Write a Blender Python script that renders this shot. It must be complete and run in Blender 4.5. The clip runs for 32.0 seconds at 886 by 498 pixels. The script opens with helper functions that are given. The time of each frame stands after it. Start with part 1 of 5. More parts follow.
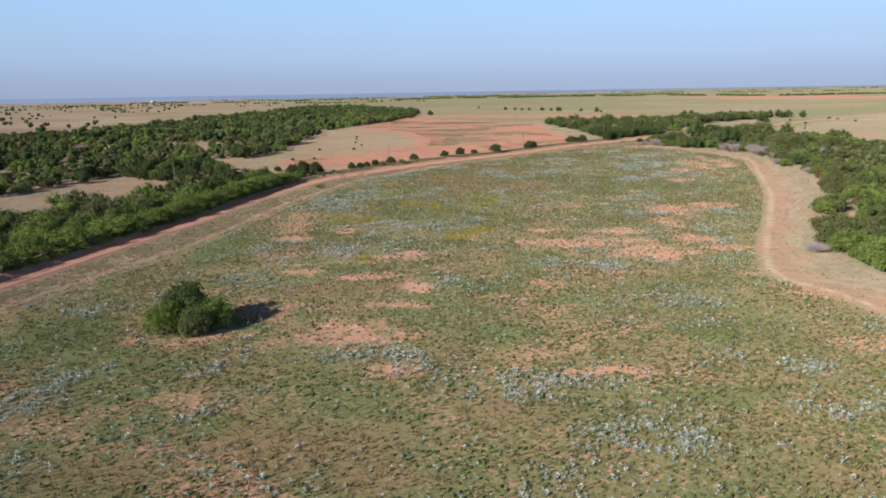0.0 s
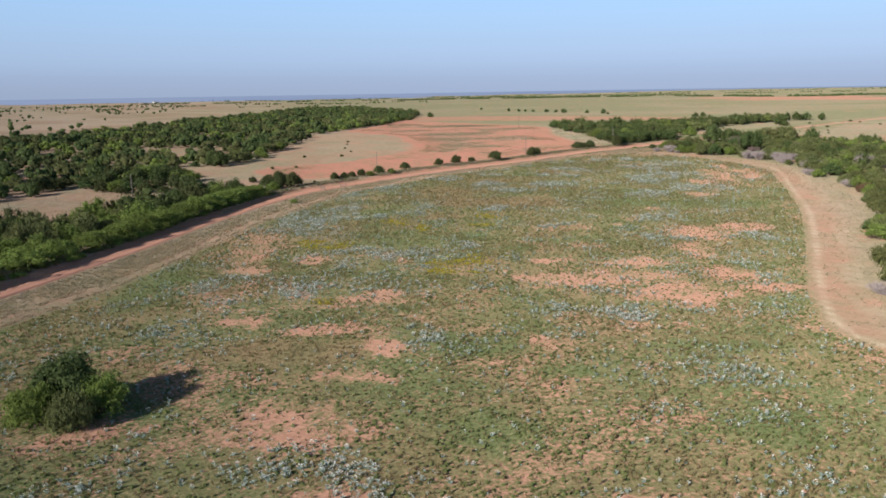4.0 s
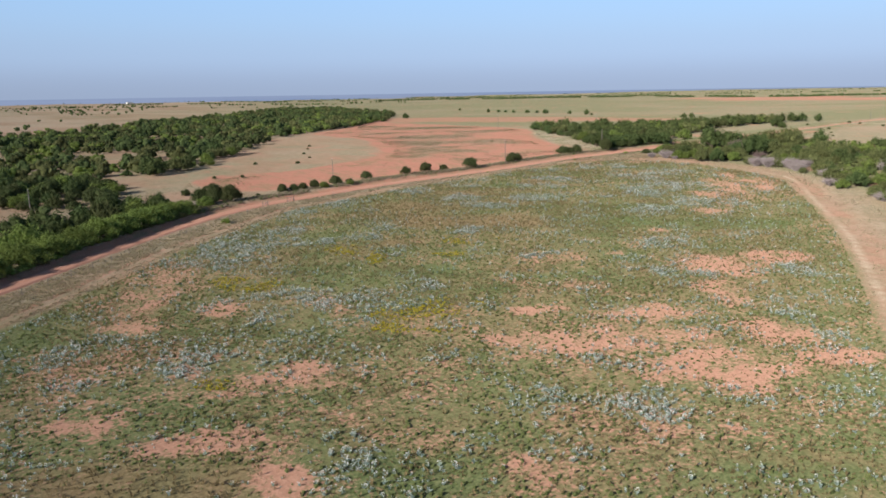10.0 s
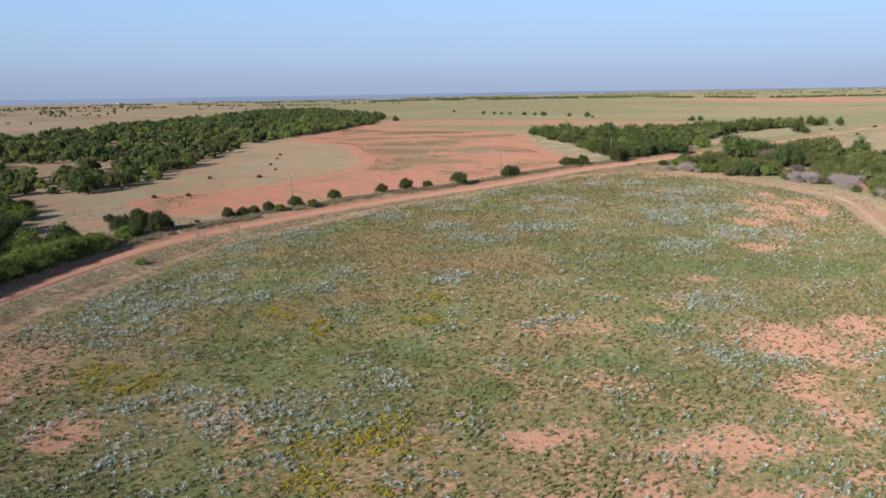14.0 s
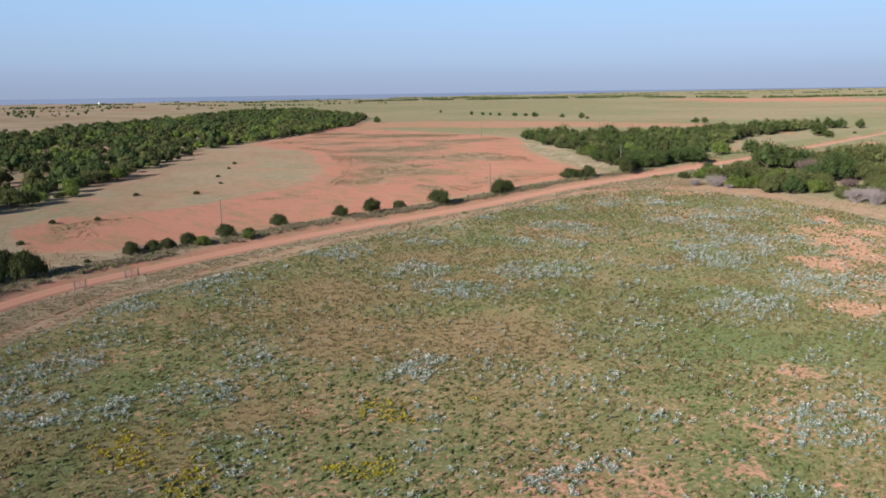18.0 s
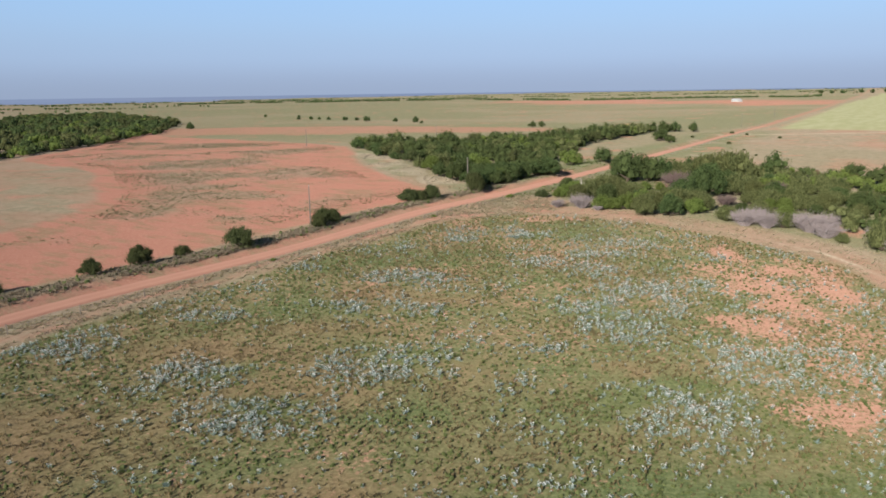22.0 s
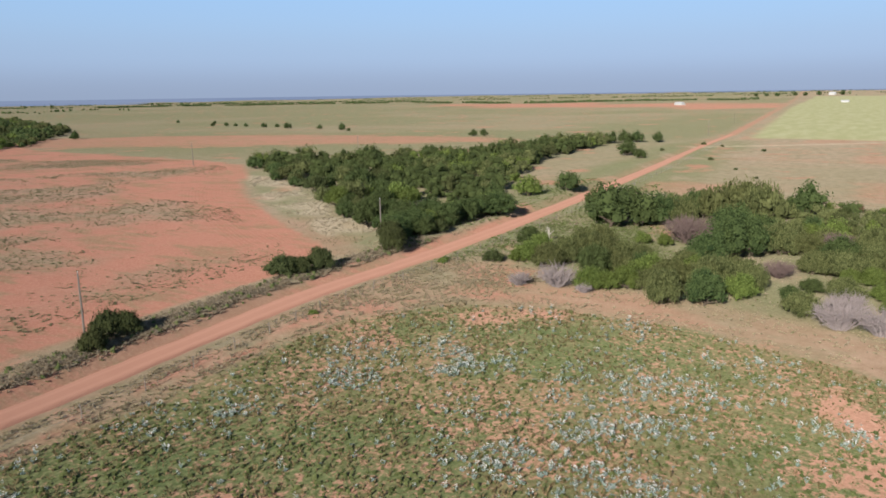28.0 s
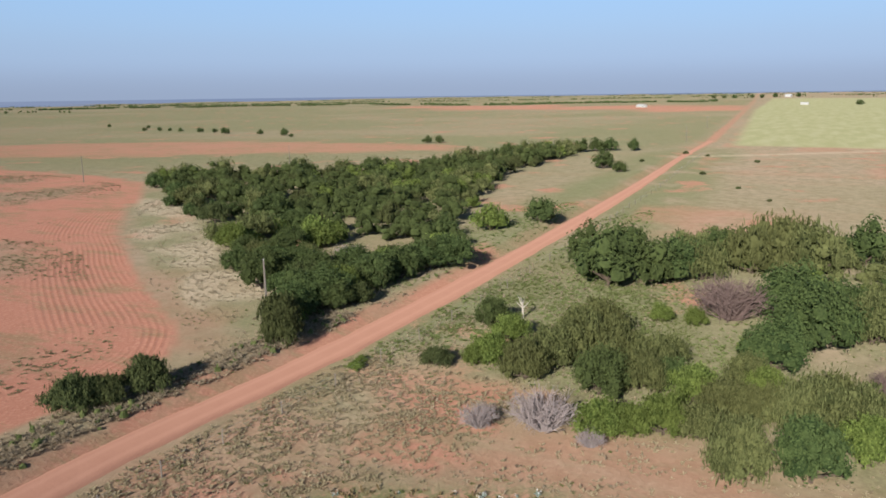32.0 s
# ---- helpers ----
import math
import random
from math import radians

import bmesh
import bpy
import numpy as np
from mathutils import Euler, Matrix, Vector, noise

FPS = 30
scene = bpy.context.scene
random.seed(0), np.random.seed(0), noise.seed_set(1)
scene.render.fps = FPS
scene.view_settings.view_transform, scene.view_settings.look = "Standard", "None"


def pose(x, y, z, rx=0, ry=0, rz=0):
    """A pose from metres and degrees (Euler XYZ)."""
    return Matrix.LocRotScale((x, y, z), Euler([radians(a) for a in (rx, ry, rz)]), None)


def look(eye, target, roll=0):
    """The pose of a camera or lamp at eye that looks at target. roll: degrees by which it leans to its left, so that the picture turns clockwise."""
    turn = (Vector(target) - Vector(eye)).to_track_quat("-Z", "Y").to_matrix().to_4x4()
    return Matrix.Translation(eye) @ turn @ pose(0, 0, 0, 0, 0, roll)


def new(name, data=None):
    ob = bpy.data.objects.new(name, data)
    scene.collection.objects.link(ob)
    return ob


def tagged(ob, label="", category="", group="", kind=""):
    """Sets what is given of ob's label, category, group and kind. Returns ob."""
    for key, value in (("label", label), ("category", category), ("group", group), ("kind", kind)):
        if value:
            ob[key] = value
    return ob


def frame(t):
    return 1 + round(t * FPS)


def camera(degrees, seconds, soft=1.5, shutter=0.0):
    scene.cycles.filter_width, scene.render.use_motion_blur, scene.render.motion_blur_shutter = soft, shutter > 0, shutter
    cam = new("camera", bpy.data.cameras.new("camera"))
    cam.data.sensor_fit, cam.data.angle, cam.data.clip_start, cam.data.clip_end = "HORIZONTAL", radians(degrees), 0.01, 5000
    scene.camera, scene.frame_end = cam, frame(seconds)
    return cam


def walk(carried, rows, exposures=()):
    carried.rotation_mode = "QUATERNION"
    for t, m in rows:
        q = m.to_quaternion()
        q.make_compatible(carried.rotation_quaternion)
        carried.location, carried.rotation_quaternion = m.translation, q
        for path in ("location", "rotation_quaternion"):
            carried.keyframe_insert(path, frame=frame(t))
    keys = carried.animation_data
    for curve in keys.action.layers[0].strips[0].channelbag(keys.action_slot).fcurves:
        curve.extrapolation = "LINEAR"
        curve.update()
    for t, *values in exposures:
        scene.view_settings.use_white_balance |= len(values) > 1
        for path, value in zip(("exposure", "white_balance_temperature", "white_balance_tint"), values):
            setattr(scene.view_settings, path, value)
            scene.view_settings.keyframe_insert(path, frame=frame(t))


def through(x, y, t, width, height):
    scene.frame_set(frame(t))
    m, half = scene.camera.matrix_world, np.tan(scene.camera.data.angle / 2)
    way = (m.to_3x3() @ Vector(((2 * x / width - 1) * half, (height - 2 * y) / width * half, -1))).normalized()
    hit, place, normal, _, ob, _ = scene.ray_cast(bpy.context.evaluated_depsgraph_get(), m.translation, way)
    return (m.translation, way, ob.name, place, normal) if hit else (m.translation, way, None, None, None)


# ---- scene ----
cam = camera(60.0, 32.0, soft=1.7)
# seconds, eye x y z, yaw, pitch, roll
ROWS = [
    (0, 0.00, 0.00, 24.98, -43.01, -11.56, 0.92),
    (0.5, 2.96, 2.52, 24.99, -42.98, -11.57, 0.92),
    (1, 5.92, 5.04, 25.01, -42.95, -11.57, 0.92),
    (1.5, 8.94, 7.60, 25.05, -42.90, -11.58, 0.93),
    (2, 12.01, 10.25, 25.14, -42.86, -11.58, 0.93),
    (2.5, 15.13, 12.85, 25.28, -42.83, -11.57, 0.93),
    (3, 18.02, 15.17, 25.47, -42.73, -11.54, 0.93),
    (3.5, 20.14, 16.78, 25.53, -42.65, -11.52, 0.93),
    (5.5, 24.90, 19.91, 25.06, -42.98, -11.52, 0.92),
    (6, 26.44, 21.19, 24.93, -43.12, -11.53, 0.92),
    (6.5, 28.33, 22.89, 24.80, -43.28, -11.53, 0.92),
    (7, 30.54, 24.94, 24.72, -43.44, -11.54, 0.92),
    (7.5, 33.03, 27.23, 24.66, -43.58, -11.53, 0.92),
    (8, 35.76, 29.67, 24.64, -43.73, -11.53, 0.92),
    (8.5, 38.67, 32.23, 24.62, -43.83, -11.52, 0.92),
    (9, 41.74, 34.87, 24.61, -43.93, -11.51, 0.92),
    (9.5, 44.96, 37.63, 24.65, -44.01, -11.50, 0.92),
    (10, 48.29, 40.51, 24.71, -44.09, -11.49, 0.92),
    (10.5, 51.72, 43.49, 24.78, -44.15, -11.49, 0.91),
    (11, 55.25, 46.58, 24.87, -44.22, -11.49, 0.91),
    (11.5, 58.83, 49.79, 24.96, -44.28, -11.48, 0.91),
    (12, 62.48, 53.04, 25.05, -44.34, -11.48, 0.91),
    (12.5, 66.22, 56.23, 25.14, -44.35, -11.48, 0.91),
    (13, 70.02, 59.44, 25.23, -44.36, -11.47, 0.90),
    (13.5, 73.87, 62.71, 25.31, -44.36, -11.48, 0.90),
    (14, 77.78, 66.08, 25.36, -44.36, -11.47, 0.89),
    (14.5, 81.68, 69.59, 25.36, -44.38, -11.47, 0.89),
    (16.5, 97.23, 83.87, 25.13, -44.44, -11.49, 0.87),
    (17, 101.16, 87.32, 25.08, -44.53, -11.49, 0.86),
    (17.5, 105.12, 90.66, 25.03, -44.77, -11.49, 0.85),
    (18, 109.07, 93.95, 24.98, -45.19, -11.49, 0.85),
    (18.5, 113.02, 97.20, 24.95, -45.90, -11.49, 0.84),
    (19, 116.97, 100.42, 24.95, -46.70, -11.49, 0.83),
    (19.5, 120.96, 103.59, 24.97, -48.23, -11.49, 0.82),
    (20, 124.99, 106.69, 25.01, -49.91, -11.49, 0.82),
    (20.5, 129.08, 109.72, 25.06, -51.60, -11.49, 0.82),
    (21, 133.21, 112.69, 25.12, -53.36, -11.49, 0.82),
    (21.5, 137.39, 115.64, 25.19, -55.34, -11.49, 0.82),
    (22, 141.60, 118.51, 25.26, -57.47, -11.49, 0.82),
    (22.5, 145.86, 121.28, 25.33, -59.76, -11.50, 0.82),
    (23, 150.20, 123.96, 25.42, -61.85, -11.50, 0.82),
    (23.5, 154.65, 126.67, 25.54, -62.33, -11.49, 0.82),
    (24, 159.24, 129.23, 25.66, -62.25, -11.49, 0.82),
    (24.5, 163.96, 131.71, 25.78, -62.17, -11.48, 0.81),
    (25, 168.80, 134.10, 25.88, -62.13, -11.46, 0.81),
    (25.5, 173.70, 136.38, 25.94, -62.09, -11.45, 0.81),
    (27.5, 193.67, 144.95, 26.09, -61.90, -11.40, 0.80),
    (28, 198.69, 147.05, 26.11, -61.89, -11.38, 0.79),
    (28.5, 203.71, 149.14, 26.13, -61.86, -11.37, 0.79),
    (29, 208.71, 151.18, 26.17, -61.80, -11.36, 0.78),
    (29.5, 213.70, 153.14, 26.21, -61.77, -11.35, 0.77),
    (30, 218.66, 155.20, 26.26, -61.73, -11.35, 0.76),
    (30.5, 223.55, 157.42, 26.31, -61.71, -11.34, 0.76),
    (31, 228.54, 159.59, 26.34, -61.70, -11.34, 0.75),
    (31.5, 233.76, 161.66, 26.36, -61.74, -11.32, 0.74),
    (31.6, 234.84, 162.05, 26.36, -61.90, -11.32, 0.74),
    (31.7, 235.92, 162.44, 26.36, -62.34, -11.31, 0.74),
    (31.8, 237.01, 162.83, 26.37, -63.02, -11.31, 0.73),
    (31.9, 238.10, 163.21, 26.37, -63.87, -11.30, 0.73),
    (32, 239.18, 163.60, 26.37, -64.85, -11.30, 0.73),
]
walk(cam, [(t, pose(x, y, z, 90 + pitch, roll, yaw)) for t, x, y, z, yaw, pitch, roll in ROWS], exposures=[(0.0, 0.07), (9.0, 0.04), (18.0, 0.0), (22.0, -0.09), (32.0, -0.14)])

# ---- world and sun ----
SUN_EL, SUN_AZ = 23.0, -91.0
world = bpy.data.worlds.new("sky")
scene.world = world
world.use_nodes = True
wt = world.node_tree
wt.nodes.clear()
sky = wt.nodes.new("ShaderNodeTexSky")
sky.sky_type = "NISHITA"
sky.sun_disc = False
sky.sun_elevation, sky.sun_rotation = radians(SUN_EL), radians(SUN_AZ)
sky.altitude, sky.air_density, sky.dust_density, sky.ozone_density = 400, 1.0, 0.6, 3.0
bg = wt.nodes.new("ShaderNodeBackground")
bg.inputs["Strength"].default_value = 0.12
wo = wt.nodes.new("ShaderNodeOutputWorld")
# haze lies low over the plain: the lowest degrees of the sky are greyer
coord = wt.nodes.new("ShaderNodeTexCoord")
sep = wt.nodes.new("ShaderNodeSeparateXYZ")
wt.links.new(coord.outputs["Generated"], sep.inputs[0])


def sky_step(lo, hi, a, b):
    f = wt.nodes.new("ShaderNodeMapRange")
    f.interpolation_type = "SMOOTHSTEP"
    f.inputs["From Min"].default_value, f.inputs["From Max"].default_value = lo, hi
    wt.links.new(sep.outputs["Z"], f.inputs["Value"])
    m = wt.nodes.new("ShaderNodeMix")
    m.data_type = "RGBA"
    wt.links.new(f.outputs[0], m.inputs[0])
    for k, v in ((6, a), (7, b)):
        if isinstance(v, tuple):
            m.inputs[k].default_value = (*v, 1)
        else:
            wt.links.new(v, m.inputs[k])
    return m.outputs[2]


haze = sky_step(0.0, 0.05, (2.8, 3.5, 4.9), (3.3, 4.35, 6.15))
haze = sky_step(0.02, 0.10, haze, (3.4, 4.95, 7.1))
haze = sky_step(0.06, 0.16, haze, (3.1, 5.2, 8.2))
clear = wt.nodes.new("ShaderNodeVectorMath")
clear.operation = "SCALE"
clear.inputs["Scale"].default_value = 0.62
wt.links.new(sky.outputs[0], clear.inputs[0])
haze = sky_step(0.11, 0.20, haze, clear.outputs[0])
# the haze is a little brighter towards the east
east = wt.nodes.new("ShaderNodeMapRange")
for k, v in (("From Min", 0.2), ("From Max", 1.0), ("To Min", 0.94), ("To Max", 1.12)):
    east.inputs[k].default_value = v
wt.links.new(sep.outputs["X"], east.inputs["Value"])
wide = wt.nodes.new("ShaderNodeVectorMath")
wide.operation = "SCALE"
wt.links.new(haze, wide.inputs[0])
wt.links.new(east.outputs[0], wide.inputs["Scale"])
wt.links.new(wide.outputs[0], bg.inputs["Color"])
wt.links.new(bg.outputs[0], wo.inputs["Surface"])

sun = new("sun", bpy.data.lights.new("sun", "SUN"))
sun.data.energy, sun.data.angle, sun.data.color = 5.0, radians(0.6), (1.0, 0.93, 0.84)
to_sun = Vector((math.sin(radians(SUN_AZ)) * math.cos(radians(SUN_EL)), math.cos(radians(SUN_AZ)) * math.cos(radians(SUN_EL)), math.sin(radians(SUN_EL))))
sun.matrix_world = look(to_sun * 300, (0, 0, 0))


# ---- numbers: noise, polygons, lines, height ----
def lattice(seed):
    return np.random.RandomState(seed).rand(256, 256)


TABLES = {}


def vnoise(x, y, size, seed=0):
    """Smooth value noise in 0..1 with features of the given size in metres."""
    tab = TABLES.setdefault(seed, lattice(seed))
    u, v = x / size, y / size
    i, j = np.floor(u).astype(int), np.floor(v).astype(int)
    fu, fv = u - i, v - j
    fu, fv = fu * fu * (3 - 2 * fu), fv * fv * (3 - 2 * fv)
    a, b = tab[i & 255, j & 255], tab[(i + 1) & 255, j & 255]
    c, d = tab[i & 255, (j + 1) & 255], tab[(i + 1) & 255, (j + 1) & 255]
    return (a * (1 - fu) + b * fu) * (1 - fv) + (c * (1 - fu) + d * fu) * fv


def fbm(x, y, size, seed=0, octaves=3):
    total, amp, norm = 0, 1.0, 0
    for k in range(octaves):
        total = total + amp * vnoise(x + 37.7 * k, y - 21.3 * k, size / 2 ** k, seed + k)
        norm += amp
        amp *= 0.55
    return total / norm


def smooth(a, b, v):
    k = np.clip((v - a) / (b - a), 0, 1)
    return k * k * (3 - 2 * k)


def line_dist(x, y, pts):
    """Distance to a polyline, positive to its left, and the length along it."""
    best, side, along, run = np.full(np.shape(x), 1e9), np.ones(np.shape(x)), np.zeros(np.shape(x)), 0.0
    for (ax, ay), (bx, by) in zip(pts[:-1], pts[1:]):
        dx, dy = bx - ax, by - ay
        L = math.hypot(dx, dy)
        k = np.clip(((x - ax) * dx + (y - ay) * dy) / L ** 2, 0, 1)
        d = np.hypot(x - ax - k * dx, y - ay - k * dy)
        near = d < best
        best = np.where(near, d, best)
        side = np.where(near, np.sign(dx * (y - ay) - dy * (x - ax)), side)
        along = np.where(near, run + k * L, along)
        run += L
    return best * side, along


def inside(x, y, poly):
    """Distance to a polygon's edge, positive inside."""
    d, _ = line_dist(x, y, poly + poly[:1])
    odd = np.zeros(np.shape(x), bool)
    for (ax, ay), (bx, by) in zip(poly, poly[1:] + poly[:1]):
        if ay != by:
            odd ^= ((ay > y) != (by > y)) & (x < (bx - ax) * (y - ay) / (by - ay) + ax)
    return np.where(odd, np.abs(d), -np.abs(d))


def rounded(pts, steps=6):
    """A smooth line through the points."""
    out = []
    for i in range(len(pts) - 1):
        p0, p1, p2, p3 = [np.array(pts[min(max(k, 0), len(pts) - 1)], float) for k in (i - 1, i, i + 1, i + 2)]
        for s in range(steps):
            t = s / steps
            out.append(tuple(0.5 * (2 * p1 + (p2 - p0) * t + (2 * p0 - 5 * p1 + 4 * p2 - p3) * t * t + (3 * p1 - p0 - 3 * p2 + p3) * t ** 3)))
    return out + [tuple(map(float, pts[-1]))]


ROAD = rounded([(-119, 38), (-18.5, 110), (32.3, 143.2), (72.7, 169.3), (109, 193.4), (138.6, 208.8), (160, 212.2), (195, 212), (230, 208.2), (255, 207.8), (275, 207.6), (300, 204.8), (330, 203.3), (368, 202.4), (437, 202.2), (530, 204.5), (628, 205)], 4) + [(1316, 238), (4500, 400)]
TRACK = rounded([(273, 202), (284, 192), (287.5, 178), (287, 163), (284.5, 151), (279, 140), (269, 127), (238, 109), (207, 91.5), (174, 76.6), (152, 67.3), (136, 60), (125, 53.5), (121.5, 48), (119.5, 42), (115, 35), (104, 18), (84, -30)], 4)
LANE = [(530, 206), (541, 190), (556, 168), (588, 122), (640, 20), (760, -200)]
FIELD = [(-60, 70), (26, 124), (67, 146), (110, 178), (150, 199), (190, 202.5), (250, 199), (268, 197.5), (279, 190), (283.5, 178), (283, 163), (279, 147), (267, 128.6), (238, 110.4), (207, 93), (174, 78.2), (152, 68.9), (135.5, 61.6), (123.8, 54.8), (120, 48.3), (118, 42), (113.5, 35), (102, 18), (82, -30), (-60, -60)]
RED = rounded([(151, 238), (162, 229), (175, 226.5), (205, 222), (251, 219.5), (286, 217.5), (297, 222), (304, 230), (315, 246), (330, 265), (346, 284), (388, 320), (404, 346), (412, 395), (420, 470), (432, 512), (356, 448), (303, 411), (291, 379), (286, 345), (270, 318), (254, 292), (238, 274), (221, 265), (203, 261), (187, 259), (166, 267), (154, 260)], 3)
RED_FAR = [(540, 300), (575, 330), (560, 480), (470, 590), (424, 500), (470, 420)]
RED_STRIP = [(1270, 238), (1560, 255), (1900, 1000), (1480, 900)]
CROP = [(596, 192), (1314, 226), (2600, 260), (2600, -900), (760, -260), (591, 120)]

THICKET = [(18, 148), (20, 150), (60, 176), (95, 199), (112, 211), (130, 218.5), (131, 226), (116, 227), (100, 226), (84, 220), (68, 216), (48, 208), (26, 192)]
BRUSH = [(302, 197), (294, 188), (294, 178), (292.5, 168), (290.5, 158), (288.5, 147), (280, 128), (270, 116), (258, 101), (236, 89), (204, 78), (190, 73), (172, 62), (148, 54), (138, 46), (131, 34), (140, 28), (210, 50), (290, 76), (340, 105), (372, 138), (375, 165), (356, 194), (340, 190), (328, 192), (314, 196)]
WOODS_R = [(402, 330), (376, 300), (341, 258), (324, 238), (310, 221), (301, 212), (304, 209.8), (312, 208.8), (338, 206.8), (350, 211), (360, 222), (390, 226), (402, 232), (450, 243), (545, 243), (552, 258), (492, 271), (456, 282), (436, 297), (424, 317), (412, 328)]
STEP_S = np.arange(-9000, 9001, 5.0)
STEP_Z = np.convolve(np.interp(STEP_S, [-400, 80, 180, 240, 300, 350, 450, 600], [-7.5, -6.2, -4.6, -2.8, -0.2, 1.5, 3.0, 3.6]), np.ones(9) / 9, "same")


def height(x, y, fine=True):
    """The ground's height: a long rise, the road's bed and the bank beside it, small unevenness."""
    x, y = np.asarray(x, float), np.asarray(y, float)
    z = np.interp(0.75 * x + 0.66 * y, STEP_S[20:-20], STEP_Z[20:-20])
    r = np.hypot(x - 150, y - 150)
    z = z + (fbm(x, y, 160, 5) - 0.5) * np.clip((r - 600) / 900, 0, 1) * 9
    z = z + 15 * smooth(1900, 4300, x - 0.2 * y)
    if fine:
        d, along = line_dist(x, y, ROAD)
        near = np.clip(1.5 - r / 500, 0, 1)
        z = z + near * (fbm(x, y, 9, 8) - 0.5) * 0.5 * smooth(3, 7, np.abs(d))
        bank = smooth(2.7, 4.2, d) * (1 - smooth(6.5, 12, d)) * (0.5 + 0.9 * fbm(x, y, 14, 9))
        z = z + near * (0.62 * bank * smooth(-60, 40, x) - 0.18 * (1 - smooth(2.2, 3.0, np.abs(d))))
    return z


def hz(x, y):
    return float(height(np.array([x]), np.array([y]))[0])


# ---- materials ----
class Nodes:
    """A short hand for node trees."""

    def __init__(self, name):
        self.mat = bpy.data.materials.new(name)
        self.mat.use_nodes = True
        self.t = self.mat.node_tree
        self.t.nodes.clear()
        self.out = self.t.nodes.new("ShaderNodeOutputMaterial")
        self.pos = self.t.nodes.new("ShaderNodeNewGeometry").outputs["Position"]

    def put(self, socket, value):
        if isinstance(value, bpy.types.NodeSocket):
            self.t.links.new(value, socket)
        elif isinstance(value, tuple) and len(value) == 3 and socket.type == "RGBA":
            socket.default_value = (*value, 1)
        else:
            socket.default_value = value

    def noise(self, scale, detail=3.0, rough=0.55, stretch=None):
        n = self.t.nodes.new("ShaderNodeTexNoise")
        n.inputs["Scale"].default_value, n.inputs["Detail"].default_value, n.inputs["Roughness"].default_value = scale, detail, rough
        vec = self.pos
        if stretch:
            m = self.t.nodes.new("ShaderNodeMapping")
            m.inputs["Rotation"].default_value, m.inputs["Scale"].default_value = (0, 0, radians(stretch[3])), stretch[:3]
            self.t.links.new(vec, m.inputs["Vector"])
            vec = m.outputs[0]
        self.t.links.new(vec, n.inputs["Vector"])
        return n.outputs[0]

    def ramp(self, value, lo, hi, to0=0.0, to1=1.0):
        n = self.t.nodes.new("ShaderNodeMapRange")
        n.interpolation_type = "SMOOTHSTEP"
        for k, v in zip(("Value", "From Min", "From Max", "To Min", "To Max"), (value, lo, hi, to0, to1)):
            self.put(n.inputs[k], v)
        return n.outputs[0]

    def mix(self, f, a, b, mode="MIX"):
        n = self.t.nodes.new("ShaderNodeMix")
        n.data_type, n.blend_type = "RGBA", mode
        self.put(n.inputs[0], f)
        self.put(n.inputs[6], a)
        self.put(n.inputs[7], b)
        return n.outputs[2]

    def math(self, op, a, b=0.0):
        n = self.t.nodes.new("ShaderNodeMath")
        n.operation = op
        self.put(n.inputs[0], a)
        self.put(n.inputs[1], b)
        return n.outputs[0]

    def attr(self, name, channel=None):
        n = self.t.nodes.new("ShaderNodeAttribute")
        n.attribute_name = name
        if channel is None:
            return n.outputs["Fac"]
        s = self.t.nodes.new("ShaderNodeSeparateColor")
        self.t.links.new(n.outputs["Color"], s.inputs[0])
        return s.outputs[channel]

    def island(self):
        return self.t.nodes.new("ShaderNodeNewGeometry").outputs["Random Per Island"]

    def each(self):
        return self.t.nodes.new("ShaderNodeObjectInfo").outputs["Random"]

    def surface(self, colour, rough=0.9, bump=None, depth=0.05, through=0.0, metal=0.0, spec=0.2):
        p = self.t.nodes.new("ShaderNodeBsdfPrincipled")
        self.put(p.inputs["Base Color"], colour)
        self.put(p.inputs["Roughness"], rough)
        p.inputs["Metallic"].default_value = metal
        p.inputs["Specular IOR Level"].default_value = spec
        p.inputs["Diffuse Roughness"].default_value = 1.0 if rough > 0.7 else 0.0
        if bump is not None:
            b = self.t.nodes.new("ShaderNodeBump")
            b.inputs["Strength"].default_value, b.inputs["Distance"].default_value = 1.0, depth
            self.put(b.inputs["Height"], bump)
            self.t.links.new(b.outputs[0], p.inputs["Normal"])
        last = p.outputs[0]
        if through:
            tr = self.t.nodes.new("ShaderNodeBsdfTranslucent")
            self.put(tr.inputs["Color"], colour)
            ms = self.t.nodes.new("ShaderNodeMixShader")
            ms.inputs[0].default_value = through
            self.t.links.new(last, ms.inputs[1])
            self.t.links.new(tr.outputs[0], ms.inputs[2])
            last = ms.outputs[0]
        self.t.links.new(last, self.out.inputs["Surface"])
        return self.mat


